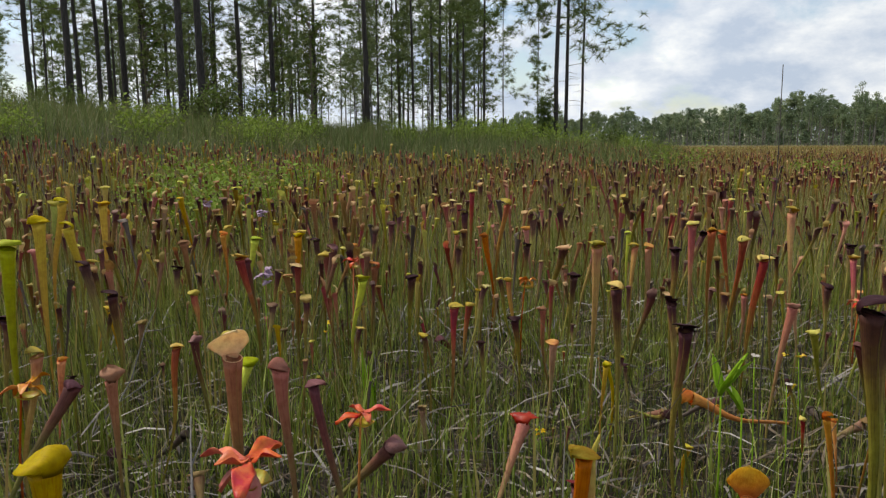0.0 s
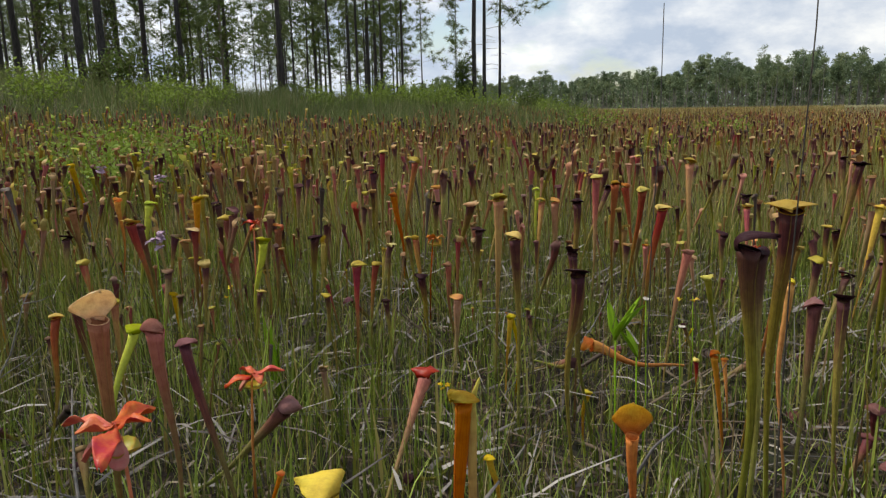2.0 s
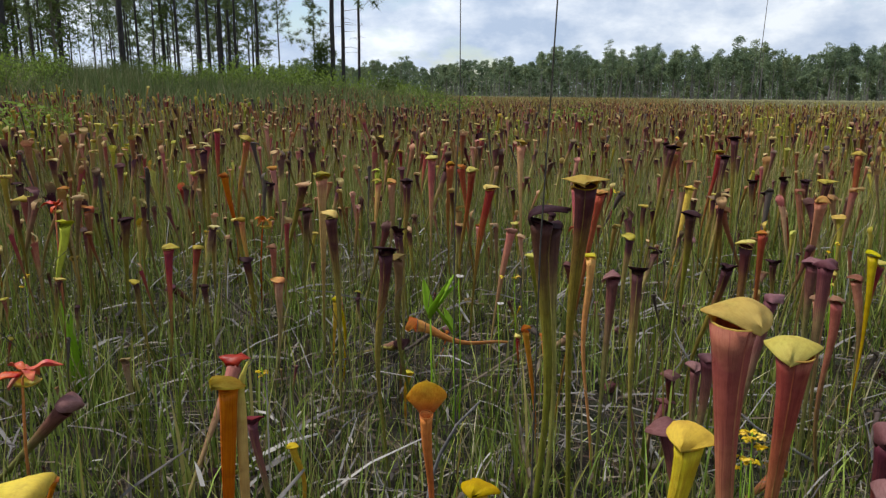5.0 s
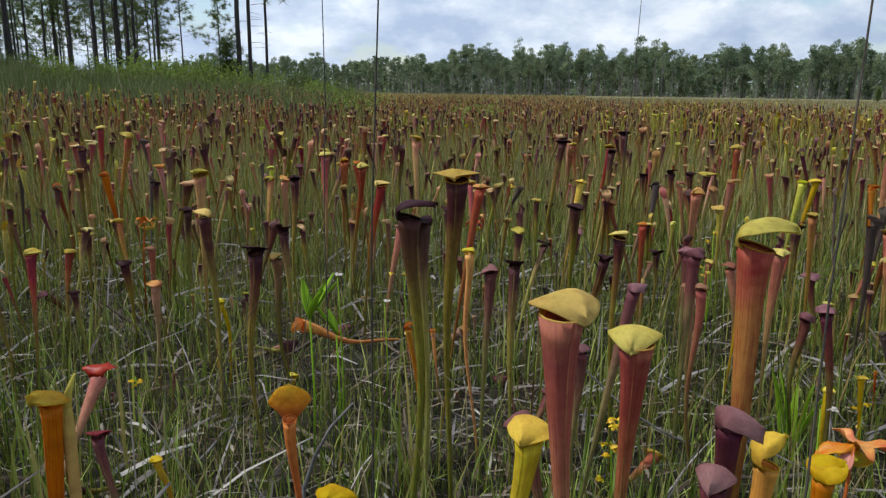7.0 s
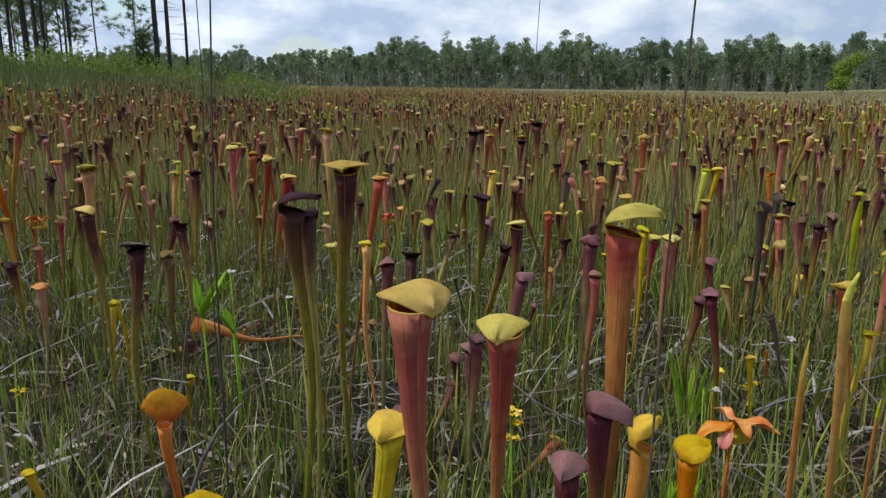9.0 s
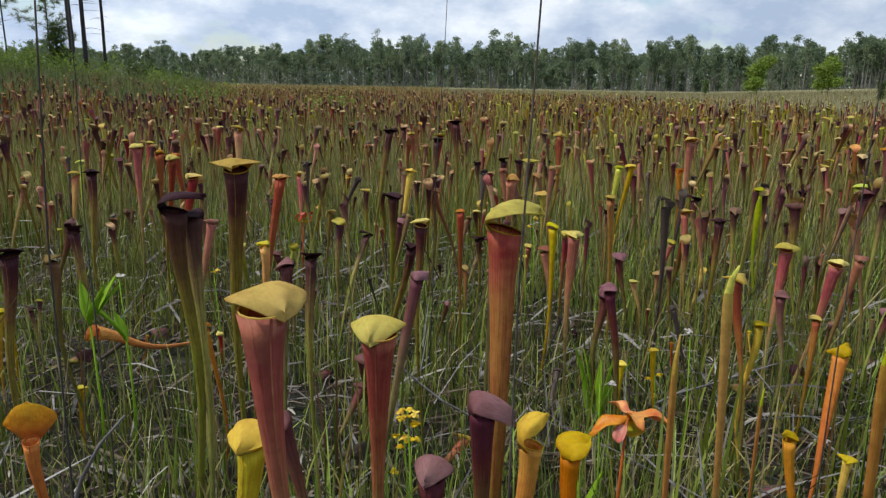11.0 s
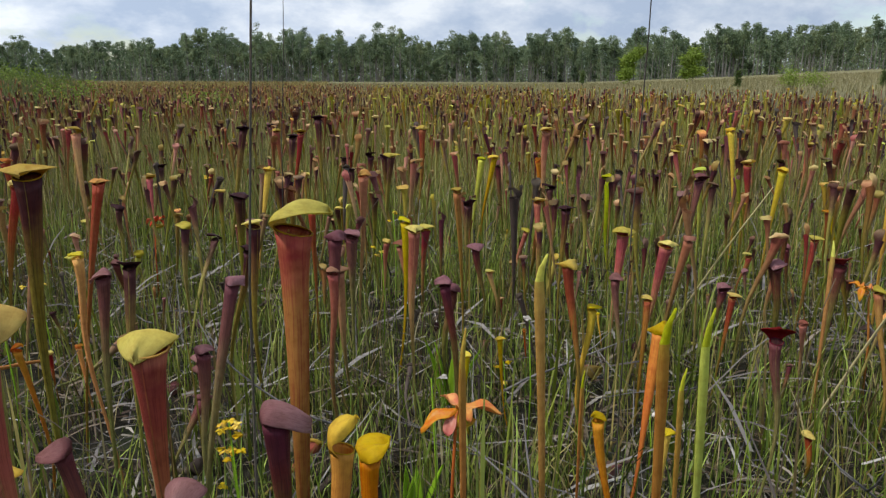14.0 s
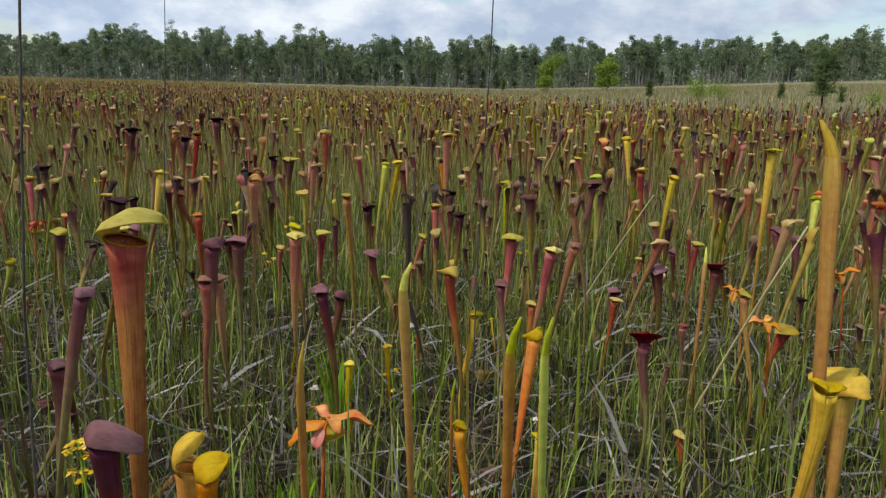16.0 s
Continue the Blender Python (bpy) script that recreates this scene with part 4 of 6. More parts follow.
def lid_piece(h, w, lean, hood=1.0, reach=1.7, droop=0.3, curl=0.2, wide=1.3, rows=9, cols=8, wave=0.16, tilt=0.25, thick=0.0009, keel=0.12, erect=0.0, skew=0.0, rough=1.0):
    """Lid on a neck at the back of the mouth, arching forward over it and ending in a small point, or standing erect."""
    r = w / 2
    z0 = h + tilt * r
    p = [Vector((-1.02 * r, 0, z0 - 0.45 * r)), Vector((-1.45 * r, 0, z0 + 0.95 * r * hood)), Vector((-0.2 * r, 0, z0 + 1.3 * r * hood)), Vector((reach * r, 0, z0 + (0.8 * hood - droop) * r))]
    if erect:
        p = [p[0], Vector((-1.15 * r, 0, z0 + 0.2 * erect * r)), Vector((-1.3 * r, 0, z0 + 0.65 * erect * r)), Vector((reach * r, 0, z0 + erect * r))]
    odd = h * 97.0
    verts, faces, uvs = [], [], []
    for layer in (0, 1):
        for i in range(rows + 1):
            s = i / rows
            q = p[0] * (1 - s) ** 3 + p[1] * 3 * s * (1 - s) ** 2 + p[2] * 3 * s * s * (1 - s) + p[3] * s ** 3
            b = r * (0.8 * (1 - s) + wide * math.sin(math.pi * min(1.0, s ** 1.1)) ** 0.62 * (0.25 + 0.75 * min(1, s * 1.9))) * (1 if s < 0.97 else 0.4)
            for j in range(cols + 1):
                u = 2 * j / cols - 1
                wrap = 0.55 * max(0.0, 1 - s * 2.6)
                x = q.x + wrap * r * (1 - math.cos(u * 1.3)) * 1.4
                z = q.z - curl * r * u * u * min(1.0, s * 1.6) + wave * r * math.sin(5 * s + 3 * u) * abs(u) * s + keel * r * (1 - min(1.0, 1.8 * abs(u))) * s
                z += (0.4 + wave) * rough * r * s * noise.noise((1.8 * s, 1.7 * u, odd))
                x += 0.45 * rough * r * s * noise.noise((1.7 * u, 1.7 * s, odd + 5))
                verts.append((x + lean[0], u * b * (1 + 0.42 * rough * noise.noise((2.2 * s, 1.5 * u, odd + 9))) + skew * r * s ** 0.7 + lean[1], z - layer * thick))
                uvs.append((j / cols, s))
    row, n = cols + 1, (rows + 1) * (cols + 1)
    for i in range(rows):
        for j in range(cols):
            a = i * row + j
            faces.append((a, a + 1, a + row + 1, a + row))
            faces.append((n + a, n + a + row, n + a + row + 1, n + a + 1))
    rim = [j for j in range(row)] + [i * row + cols for i in range(1, rows + 1)] + [rows * row + j for j in range(cols - 1, -1, -1)] + [i * row for i in range(rows - 1, 0, -1)]
    for a, b in zip(rim, rim[1:] + rim[:1]):
        faces.append((b, a, n + a, n + b))
    return verts, faces, uvs


SHAPES = {
    "salmon": dict(hood=0.8, reach=1.8, droop=0.1, curl=0.2, wide=1.9),
    "ember": dict(hood=0.5, reach=1.9, droop=0.5, curl=0.8, wide=2.0),
    "red": dict(hood=0.62, reach=1.9, droop=0.1, curl=0.4, wide=1.65),
    "dark": dict(hood=0.55, reach=2.1, droop=0.05, curl=0.05, wide=1.5),
    "dark_pale": dict(hood=0.58, reach=1.9, droop=0.15, curl=0.3, wide=1.7),
    "orange": dict(hood=0.8, reach=1.5, droop=0.2, curl=0.3, wide=1.2),
    "coral": dict(hood=0.7, reach=1.5, droop=0.3, curl=0.4, wide=1.2),
    "yellow": dict(hood=0.72, reach=1.9, droop=0.3, curl=0.3, wide=1.6),
    "lime": dict(hood=0.72, reach=1.9, droop=0.2, curl=0.3, wide=1.5),
    "purple": dict(hood=1.1, reach=1.7, droop=0.9, curl=0.6, wide=1.6, keel=0.35, wave=0.25),
    "pink": dict(hood=0.8, reach=1.6, droop=0.5, curl=0.5, wide=1.4),
    "pink_red": dict(hood=0.7, reach=1.6, droop=0.1, curl=0.3, wide=1.4),
    "maroon_red": dict(hood=0.9, reach=1.2, droop=-0.2, curl=0.2, wide=1.6),
    "golden": dict(hood=0.6, reach=2.2, droop=0.2, curl=0.3, wide=1.7),
    "tan": dict(hood=0.75, reach=1.7, droop=0.4, curl=0.3, wide=1.5, wave=0.28),
    "orange_yellow": dict(wave=0.2, hood=0.8, reach=1.6, droop=0.0, curl=0.3, wide=1.3),
    "rust": dict(hood=0.9, reach=2.0, droop=0.1, curl=0.3, wide=1.5),
    "dead": dict(hood=0.6, reach=1.2, droop=1.2, curl=0.6, wide=0.9, wave=0.35),
}
GROUP = "trumpet pitcher plants"


def pitcher_parts(ob, kind, h, w, lean, tilt, seed, power=None, **shape):
    t_skin, l_skin = SETS.get(kind, (kind, kind))
    q = dict(SHAPES[kind])
    rnd = random.Random(seed * 7 + 1)
    q["hood"] *= rnd.uniform(0.8, 1.35)
    q["droop"] += rnd.uniform(-0.45, 0.45)
    q["curl"] += rnd.uniform(-0.35, 0.4)
    q["wide"] *= rnd.uniform(0.8, 1.15)
    q["reach"] *= rnd.uniform(0.7, 1.1)
    q["wave"] = q.get("wave", 0.16) * rnd.uniform(0.7, 2.0)
    q.update(shape)
    v, f, u = tube_piece(h, w, lean, seed * 1.7, tilt=tilt, power=power or 3.8 + 2.2 * ((seed * 0.37) % 1), full=0.12 if power else 0.1 + 0.45 * ((seed * 0.61) % 1))
    tube = part("tube", mesh_of("tube", v, f, TUBE[t_skin], u), ob)
    v, f, u = lip_piece(h, w, lean, tilt)
    part("lip", mesh_of("lip", v, f, LID[l_skin], u), tube)
    v, f, u = lid_piece(h, w, lean, tilt=tilt, **q)
    part("lid", mesh_of("lid", v, f, LID[l_skin], u), ob, WORDS[kind][1])


count = 0


def pitcher(kind, x, y, top, w, face, lean=None, tilt=0.25, label="", **shape):
    """A pitcher whose lid is at (x, y, top); it faces the given direction and its foot is offset against the lean."""
    global count
    count += 1
    z0 = ground_z(x, y)
    h = max(0.06, top - z0 - 0.45 * w)
    rnd = random.Random(count)
    if lean is None:
        far = 0.13 if rnd.random() < 0.12 else 0.06
        lean = (rnd.gauss(0, far) * h, rnd.gauss(0, far) * h)
    ob = new("pitcher_plant")
    turn = Matrix.Rotation(radians(face), 4, "Z")
    foot = turn @ Vector((lean[0], lean[1], 0))
    ob.matrix_basis = Matrix.Translation((x - foot.x, y - foot.y, z0 - 0.005)) @ turn
    pitcher_parts(ob, kind, h + 0.005, w, lean, tilt, count, **shape)
    return tagged(ob, label or WORDS[kind][0], "pitcher plant", GROUP)


# the largest and nearest ones
pitcher("red", 0.614, 0.490, 0.584, 0.033, 262, (0.0, 0.0), 0.08, label="tall brick red trumpet pitcher with broad pale yellow lid", hood=1.1, reach=1.2, wide=1.35, curl=0.55, droop=0.75, wave=0.08, keel=0.0, skew=0.55, rough=0.45, rows=16, cols=14, power=6.5)
pitcher("red", 0.749, 0.555, 0.519, 0.033, 226, (0.0, 0.0), 0.08, label="brick red trumpet pitcher with domed yellow lid", hood=1.0, reach=1.25, wide=1.2, curl=0.55, droop=0.7, wave=0.06, skew=-0.25, rough=0.4, keel=0.0, rows=16, cols=14, power=6.0)
pitcher("rust", 0.904, 0.562, 0.597, 0.036, -52, (0.01, 0.0), label="tall orange and red veined pitcher with arching yellow lid", hood=1.15, reach=2.1, droop=-0.05, wide=1.25, curl=0.4, rows=16, cols=12, power=3.8)
pitcher("dark", 0.705, 0.974, 0.573, 0.034, -30, (0.0, 0.02), label="twin dark maroon pitcher with hooked lid", hood=0.95, reach=2.2, droop=-0.1, curl=0.3, power=6.5)
pitcher("dark", 0.734, 0.993, 0.557, 0.028, 150, (0.0, -0.01), label="twin dark maroon pitcher with short lid", hood=0.5, reach=1.2, wide=1.1, power=6.0)
pitcher("dark_pale", 0.820, 1.049, 0.612, 0.035, 238, (0.0, 0.0), label="tall dark maroon pitcher with wide flat yellow lid", hood=0.62, wide=1.75, curl=0.15, reach=1.7, power=4.0)
pitcher("yellow", 0.618, 0.531, 0.462, 0.024, 210, (0.0, 0.01), label="bright yellow pitcher with drooping lid", hood=1.0, droop=0.9, curl=0.7, wide=1.9, reach=1.5)
pitcher("purple", 0.848, 0.524, 0.425, 0.026, -36, (0.012, 0.0), label="dark maroon pitcher with large mauve hood", hood=1.6, reach=2.5, droop=1.5, curl=1.3, wide=1.5, keel=0.0, wave=0.1, rough=0.5, rows=14, cols=12, power=3.0)
pitcher("ember", 0.508, 0.899, 0.333, 0.017, 252, (0.0, 0.0), label="orange pitcher with round upright lid", erect=5.0, reach=-0.6, wide=2.7, curl=0.0, wave=0.05, rows=14, cols=12)
pitcher("ember", 0.260, 0.786, 0.454, 0.02, 215, (-0.01, 0.0), label="red-orange pitcher with pointed golden lid", hood=0.5, reach=2.1, curl=0.25, keel=0.5, wide=2.0, droop=0.1, power=2.4)
pitcher("salmon", -0.192, 1.047, 0.498, 0.026, -58, (0.0, 0.0), label="salmon brown pitcher with broad cream lid", erect=3.4, reach=1.8, wide=2.0, curl=0.15, rows=12, cols=10)
pitcher("pink", -0.133, 1.095, 0.465, 0.025, -30, (0.0, 0.0), label="faded pink pitcher with folded upright hood", hood=1.2, reach=1.1, droop=0.9, curl=0.9, wide=1.4)
pitcher("orange_yellow", 0.944, 0.550, 0.348, 0.027, -30, (0.0, 0.0), label="orange pitcher with rolled yellow lid", hood=1.6, reach=1.2, droop=-1.0, wide=1.2, curl=0.6, power=2.4)
pitcher("orange_yellow", 0.908, 0.461, 0.384, 0.019, -15, (0.02, 0.0), label="yellow pitcher with torn wavy lid and red throat", hood=0.9, droop=0.1, curl=0.2, wave=0.7, wide=1.9, reach=2.2, power=2.6)
pitcher("purple", 0.704, 0.415, 0.455, 0.019, -150, (0.03, 0.0), label="low mauve pitcher with folded hood", droop=1.0, hood=1.5, wide=1.35, reach=1.4, curl=0.9, keel=0.0, rough=0.4, rows=12, cols=10)
pitcher("purple", 0.708, 0.673, 0.389, 0.018, 150, (0.05, 0.0), label="mauve pitcher with nodding hood", droop=1.0, reach=2.3, wide=2.2)
pitcher("golden", 1.639, 0.050, 0.344, 0.04, -20, (0.0, 0.01), label="golden pitcher with broad bright yellow lid", hood=0.6, reach=2.2, droop=-0.1, wide=1.8, curl=0.3, power=3.0)
pitcher("yellow", 1.460, 0.048, 0.402, 0.026, 190, (0.0, 0.0), label="yellow pitcher in front of its broad-lidded twin", power=3.0)
pitcher("yellow", -0.402, 0.920, 0.400, 0.04, 165, (0.0, 0.02), label="bright yellow pitcher with broad drooping lid", droop=0.9, hood=1.1, wide=1.7)
pitcher("lime", -0.702, 1.409, 0.613, 0.03, -10, (0.0, 0.0), label="tall bright yellow-green trumpet pitcher in grass")
pitcher("yellow", -0.972, 2.050, 0.598, 0.036, 240, (0.0, 0.0))
pitcher("yellow", 0.112, 0.619, 0.460, 0.024, 160, (0.0, 0.02), label="bright yellow pitcher with very broad lid", wide=2.2, droop=0.4, reach=2.2)
pitcher("maroon_red", 0.292, 0.952, 0.331, 0.014, 250, (0.0, 0.0), label="short maroon pitcher with flat open mouth", droop=0.1, hood=0.6, wide=1.6)
pitcher("yellow", 0.363, 1.124, 0.196, 0.013, 200, (0.0, 0.0), label="small golden pitcher low in the grass")
pitcher("yellow", 0.658, 1.461, 0.149, 0.014, 200, (0.0, 0.0), label="very small yellow pitcher in grass")
pitcher("yellow", 0.508, 0.720, 0.329, 0.02, 220, (0.0, 0.0), label="golden pitcher with round domed lid", curl=0.8, wide=1.7)
pitcher("purple", -0.560, 1.330, 0.365, 0.030, 30, (0.16, 0.0), label="leaning maroon pitcher with closed lid", reach=0.6)
pitcher("yellow", -1.04, 2.35, 0.545, 0.034, 200)
pitcher("yellow", -1.22, 2.70, 0.60, 0.034, 220)
pitcher("yellow", -1.10, 2.76, 0.585, 0.032, 260)
pitcher("dark", -0.83, 1.99, 0.48, 0.026, 200)
pitcher("dark", -0.73, 1.92, 0.41, 0.026, 210)
pitcher("rust", -0.66, 1.40, 0.40, 0.024, 220)
# the others near the path, one by one
pitcher("purple", -0.064, 0.953, 0.483, 0.015, -20, hood=0.5, reach=2.4, droop=0.2, wide=1.8)
pitcher("orange_yellow", 1.202, 0.389, 0.336, 0.014, 150)
pitcher("purple", 0.975, 0.809, 0.470, 0.017, -30, hood=1.0, reach=2.0, droop=0.6)
pitcher("yellow", 1.450, 0.413, 0.215, 0.014, 190)
pitcher("maroon_red", 1.613, 0.324, 0.341, 0.020, 210, droop=-0.9, hood=1.4, reach=0.8, wide=2.2)
pitcher("purple", 0.992, 0.940, 0.332, 0.020, -10)
pitcher("dark", 0.540, 1.212, 0.483, 0.025, 236)
pitcher("purple", 1.016, 0.993, 0.293, 0.017, 230)
pitcher("purple", 1.337, 0.765, 0.400, 0.019, 150)
pitcher("pink", 1.220, 0.914, 0.415, 0.019, -60)
pitcher("dark", 0.958, 1.091, 0.443, 0.019, 236)
pitcher("purple", 0.928, 1.120, 0.430, 0.023, 170)
pitcher("pink", -0.479, 1.302, 0.381, 0.022, 150, hood=1.3, droop=-0.9, reach=0.8, wide=2.0)
pitcher("red", 1.548, 0.664, 0.413, 0.022, -10, hood=0.6, wide=1.9, reach=1.9)
pitcher("orange_yellow", 0.909, 1.165, 0.456, 0.018, 150)
pitcher("red", 1.773, 0.300, 0.124, 0.014, 130)
pitcher("yellow", 1.589, 0.636, 0.325, 0.016, -60)
pitcher("dark_pale", 1.173, 1.073, 0.482, 0.024, 270)
pitcher("yellow", 1.454, 0.819, 0.224, 0.014, 150)
pitcher("rust", 1.936, 0.258, 0.359, 0.016, 130, hood=1.0, reach=1.2, wide=2.2, wave=0.6)
pitcher("purple", 1.310, 1.021, 0.446, 0.026, -10)
pitcher("red", 1.428, 0.930, 0.456, 0.023, 233)
pitcher("orange", 0.829, 1.256, 0.295, 0.015, -30)
pitcher("purple", 1.094, 1.152, 0.209, 0.020, 250)
pitcher("dark_pale", 0.506, 1.512, 0.497, 0.026, 170)
pitcher("pink", 1.336, 1.047, 0.372, 0.023, 230)
pitcher("rust", 1.768, 0.617, 0.305, 0.015, 130)
pitcher("tan", 0.626, 1.443, 0.413, 0.023, -10)
pitcher("dark", 1.211, 1.156, 0.416, 0.021, 215)
pitcher("coral", 1.003, 1.295, 0.552, 0.021, 230)
pitcher("purple", 1.746, 0.678, 0.342, 0.019, 150)
pitcher("purple", 1.572, 0.963, 0.301, 0.021, -60)
pitcher("red", 2.133, 0.214, 0.256, 0.030, 150)
pitcher("lime", -0.288, 1.539, 0.332, 0.024, 150)
pitcher("rust", 1.693, 1.061, 0.483, 0.018, 230)
pitcher("pink", 2.169, 0.437, 0.195, 0.018, 130)
pitcher("red", 1.924, 0.765, 0.400, 0.028, 228, hood=0.7, reach=2.2)
pitcher("purple", 2.169, 0.511, 0.319, 0.029, 190)
pitcher("red", -0.483, 1.667, 0.336, 0.020, 229)
pitcher("pink_red", 0.426, 1.775, 0.297, 0.022, 150, hood=0.4, reach=2.0, wide=1.6)
pitcher("tan", 0.087, 1.605, 0.193, 0.016, -60)
pitcher("dark", 0.721, 1.760, 0.402, 0.026, 250)
pitcher("purple", -0.447, 1.686, 0.343, 0.022, 150)
pitcher("maroon_red", 2.247, 0.398, 0.327, 0.026, 230, droop=-0.4, hood=1.0, reach=1.8, wide=2.0)
pitcher("rust", 0.543, 1.822, 0.543, 0.030, 230)
pitcher("purple", 1.536, 1.250, 0.379, 0.030, 270)
pitcher("yellow", 0.564, 1.780, 0.232, 0.016, 210)
pitcher("dark", 2.027, 0.987, 0.412, 0.024, 222)
pitcher("red", 0.179, 1.879, 0.376, 0.026, 222)
pitcher("dark", 1.408, 1.514, 0.460, 0.029, 270)
pitcher("coral", 1.557, 1.428, 0.413, 0.020, 150)
pitcher("yellow", 0.568, 1.787, 0.235, 0.014, -10)
pitcher("rust", 1.943, 1.166, 0.224, 0.016, 170)
pitcher("coral", 1.704, 1.399, 0.493, 0.028, 190)
pitcher("yellow", 2.610, 0.386, 0.584, 0.027, 250, (0.0, 0.0), hood=0.6, wide=1.7, reach=2.2)
pitcher("dark", 1.406, 1.640, 0.333, 0.023, 170)
pitcher("pink", 1.757, 1.316, 0.307, 0.025, 130)
pitcher("dark", 0.539, 2.050, 0.420, 0.024, 213)
pitcher("dark", 0.817, 2.004, 0.498, 0.024, 247)
pitcher("purple", 1.973, 1.243, 0.278, 0.024, 250)
pitcher("dark", 1.722, 1.544, 0.300, 0.022, 221)
pitcher("red", 1.061, 1.966, 0.479, 0.028, 212)
pitcher("purple", 2.442, 0.727, 0.162, 0.028, 170)
pitcher("red", 1.937, 1.403, 0.314, 0.029, -30)
pitcher("dark", 0.375, 2.114, 0.272, 0.023, 150)
pitcher("red", 1.028, 2.034, 0.524, 0.025, 228)
pitcher("purple", 2.557, 0.870, 0.445, 0.029, 170, hood=1.4, reach=2.2, droop=0.8)
pitcher("red", 0.245, 2.216, 0.302, 0.024, -10)
pitcher("yellow", -0.347, 2.165, 0.246, 0.018, 190)
pitcher("lime", -0.087, 2.188, 0.391, 0.027, 250)
pitcher("yellow", -0.886, 2.247, 0.294, 0.016, 270)
pitcher("dark", 1.839, 1.899, 0.555, 0.024, 222)
pitcher("coral", 1.117, 2.458, 0.498, 0.027, 210)
pitcher("rust", 2.755, 0.775, 0.189, 0.022, 150)
pitcher("red", -0.485, 2.299, 0.447, 0.029, 248)
pitcher("dark", 2.174, 1.449, 0.349, 0.025, 210)
pitcher("pink_red", -0.063, 2.490, 0.382, 0.029, 170)
pitcher("dark", 1.767, 2.069, 0.576, 0.026, 233)
pitcher("tan", -0.849, 2.410, 0.207, 0.023, 170)
pitcher("rust", -0.681, 2.446, 0.298, 0.026, 150)
pitcher("yellow", 3.085, 0.806, 0.430, 0.029, 250)
pitcher("red", 3.041, 0.910, 0.448, 0.029, 223)
pitcher("rust", 1.360, 2.386, 0.568, 0.027, 190)
pitcher("dark_pale", 2.184, 1.812, 0.478, 0.028, 213)
pitcher("red", 1.052, 2.470, 0.521, 0.029, -60)
pitcher("red", 2.614, 1.464, 0.560, 0.029, 250)
pitcher("lime", -0.501, 2.602, 0.466, 0.028, -10)
pitcher("dark", 2.284, 2.159, 0.387, 0.029, 241)
pitcher("orange_yellow", -0.357, 2.663, 0.469, 0.029, 250)
pitcher("coral", 1.198, 2.558, 0.475, 0.029, 130)
pitcher("dark", 1.877, 2.290, 0.321, 0.027, 170)
pitcher("yellow", 3.242, 1.058, 0.546, 0.029, -30)
pitcher("dark", -0.852, 2.800, 0.326, 0.029, 236)
pitcher("red", -1.205, 2.856, 0.351, 0.029, 270)
pitcher("red", 2.102, 2.225, 0.540, 0.027, 238)
pitcher("dark", 1.743, 2.649, 0.407, 0.029, 224)
pitcher("red", 2.482, 1.955, 0.552, 0.029, 237)
pitcher("dark", -0.318, 2.869, 0.422, 0.024, 212)
pitcher("purple", 2.884, 1.901, 0.374, 0.029, -60)
pitcher("rust", 0.448, 2.841, 0.568, 0.029, 150)
pitcher("dark", 0.524, 2.818, 0.397, 0.024, 223)
pitcher("dark", 2.459, 2.157, 0.432, 0.029, 226)
pitcher("yellow", 3.496, 0.737, 0.222, 0.024, -10)
pitcher("dark", 1.236, 2.811, 0.443, 0.029, 230)
pitcher("dark", 2.279, 2.351, 0.579, 0.029, 246)
pitcher("dark", 0.297, 3.122, 0.506, 0.029, 190)
pitcher("dark", 2.553, 2.348, 0.409, 0.029, 270)
pitcher("dark", 2.529, 2.500, 0.384, 0.029, 215)
pitcher("dark", 3.497, 1.476, 0.308, 0.029, 246)
pitcher("red", 3.949, 0.979, 0.449, 0.029, 240)
pitcher("dead", 2.096, 2.826, 0.311, 0.029, 270, (0.14, 0.05))
pitcher("red", 3.721, 1.502, 0.401, 0.029, 170)
pitcher("red", 2.480, 2.953, 0.492, 0.029, 227)
pitcher("yellow", -1.139, 3.771, 0.525, 0.029, 170)
pitcher("red", 1.399, 3.579, 0.442, 0.029, 190)
pitcher("red", 0.377, 3.675, 0.560, 0.029, -30)
pitcher("rust", 4.650, 1.158, 0.400, 0.029, 150)
pitcher("red", 1.456, 4.246, 0.400, 0.029, 270)
pitcher("dark", 2.689, 3.317, 0.487, 0.029, 249)
pitcher("red", 1.918, 4.064, 0.473, 0.029, -10)


# scattered ones, built as a few kinds and then copied
def prototype(kind, seed):
    rnd = random.Random(900 + seed)
    ob = new("pitcher_plant")
    pitcher_parts(ob, kind, 0.42, rnd.uniform(0.021, 0.030), (rnd.gauss(0, 0.03), rnd.gauss(0, 0.03)), rnd.uniform(0.1, 0.4), seed)
    return tagged(ob, WORDS[kind][0], "pitcher plant", GROUP)


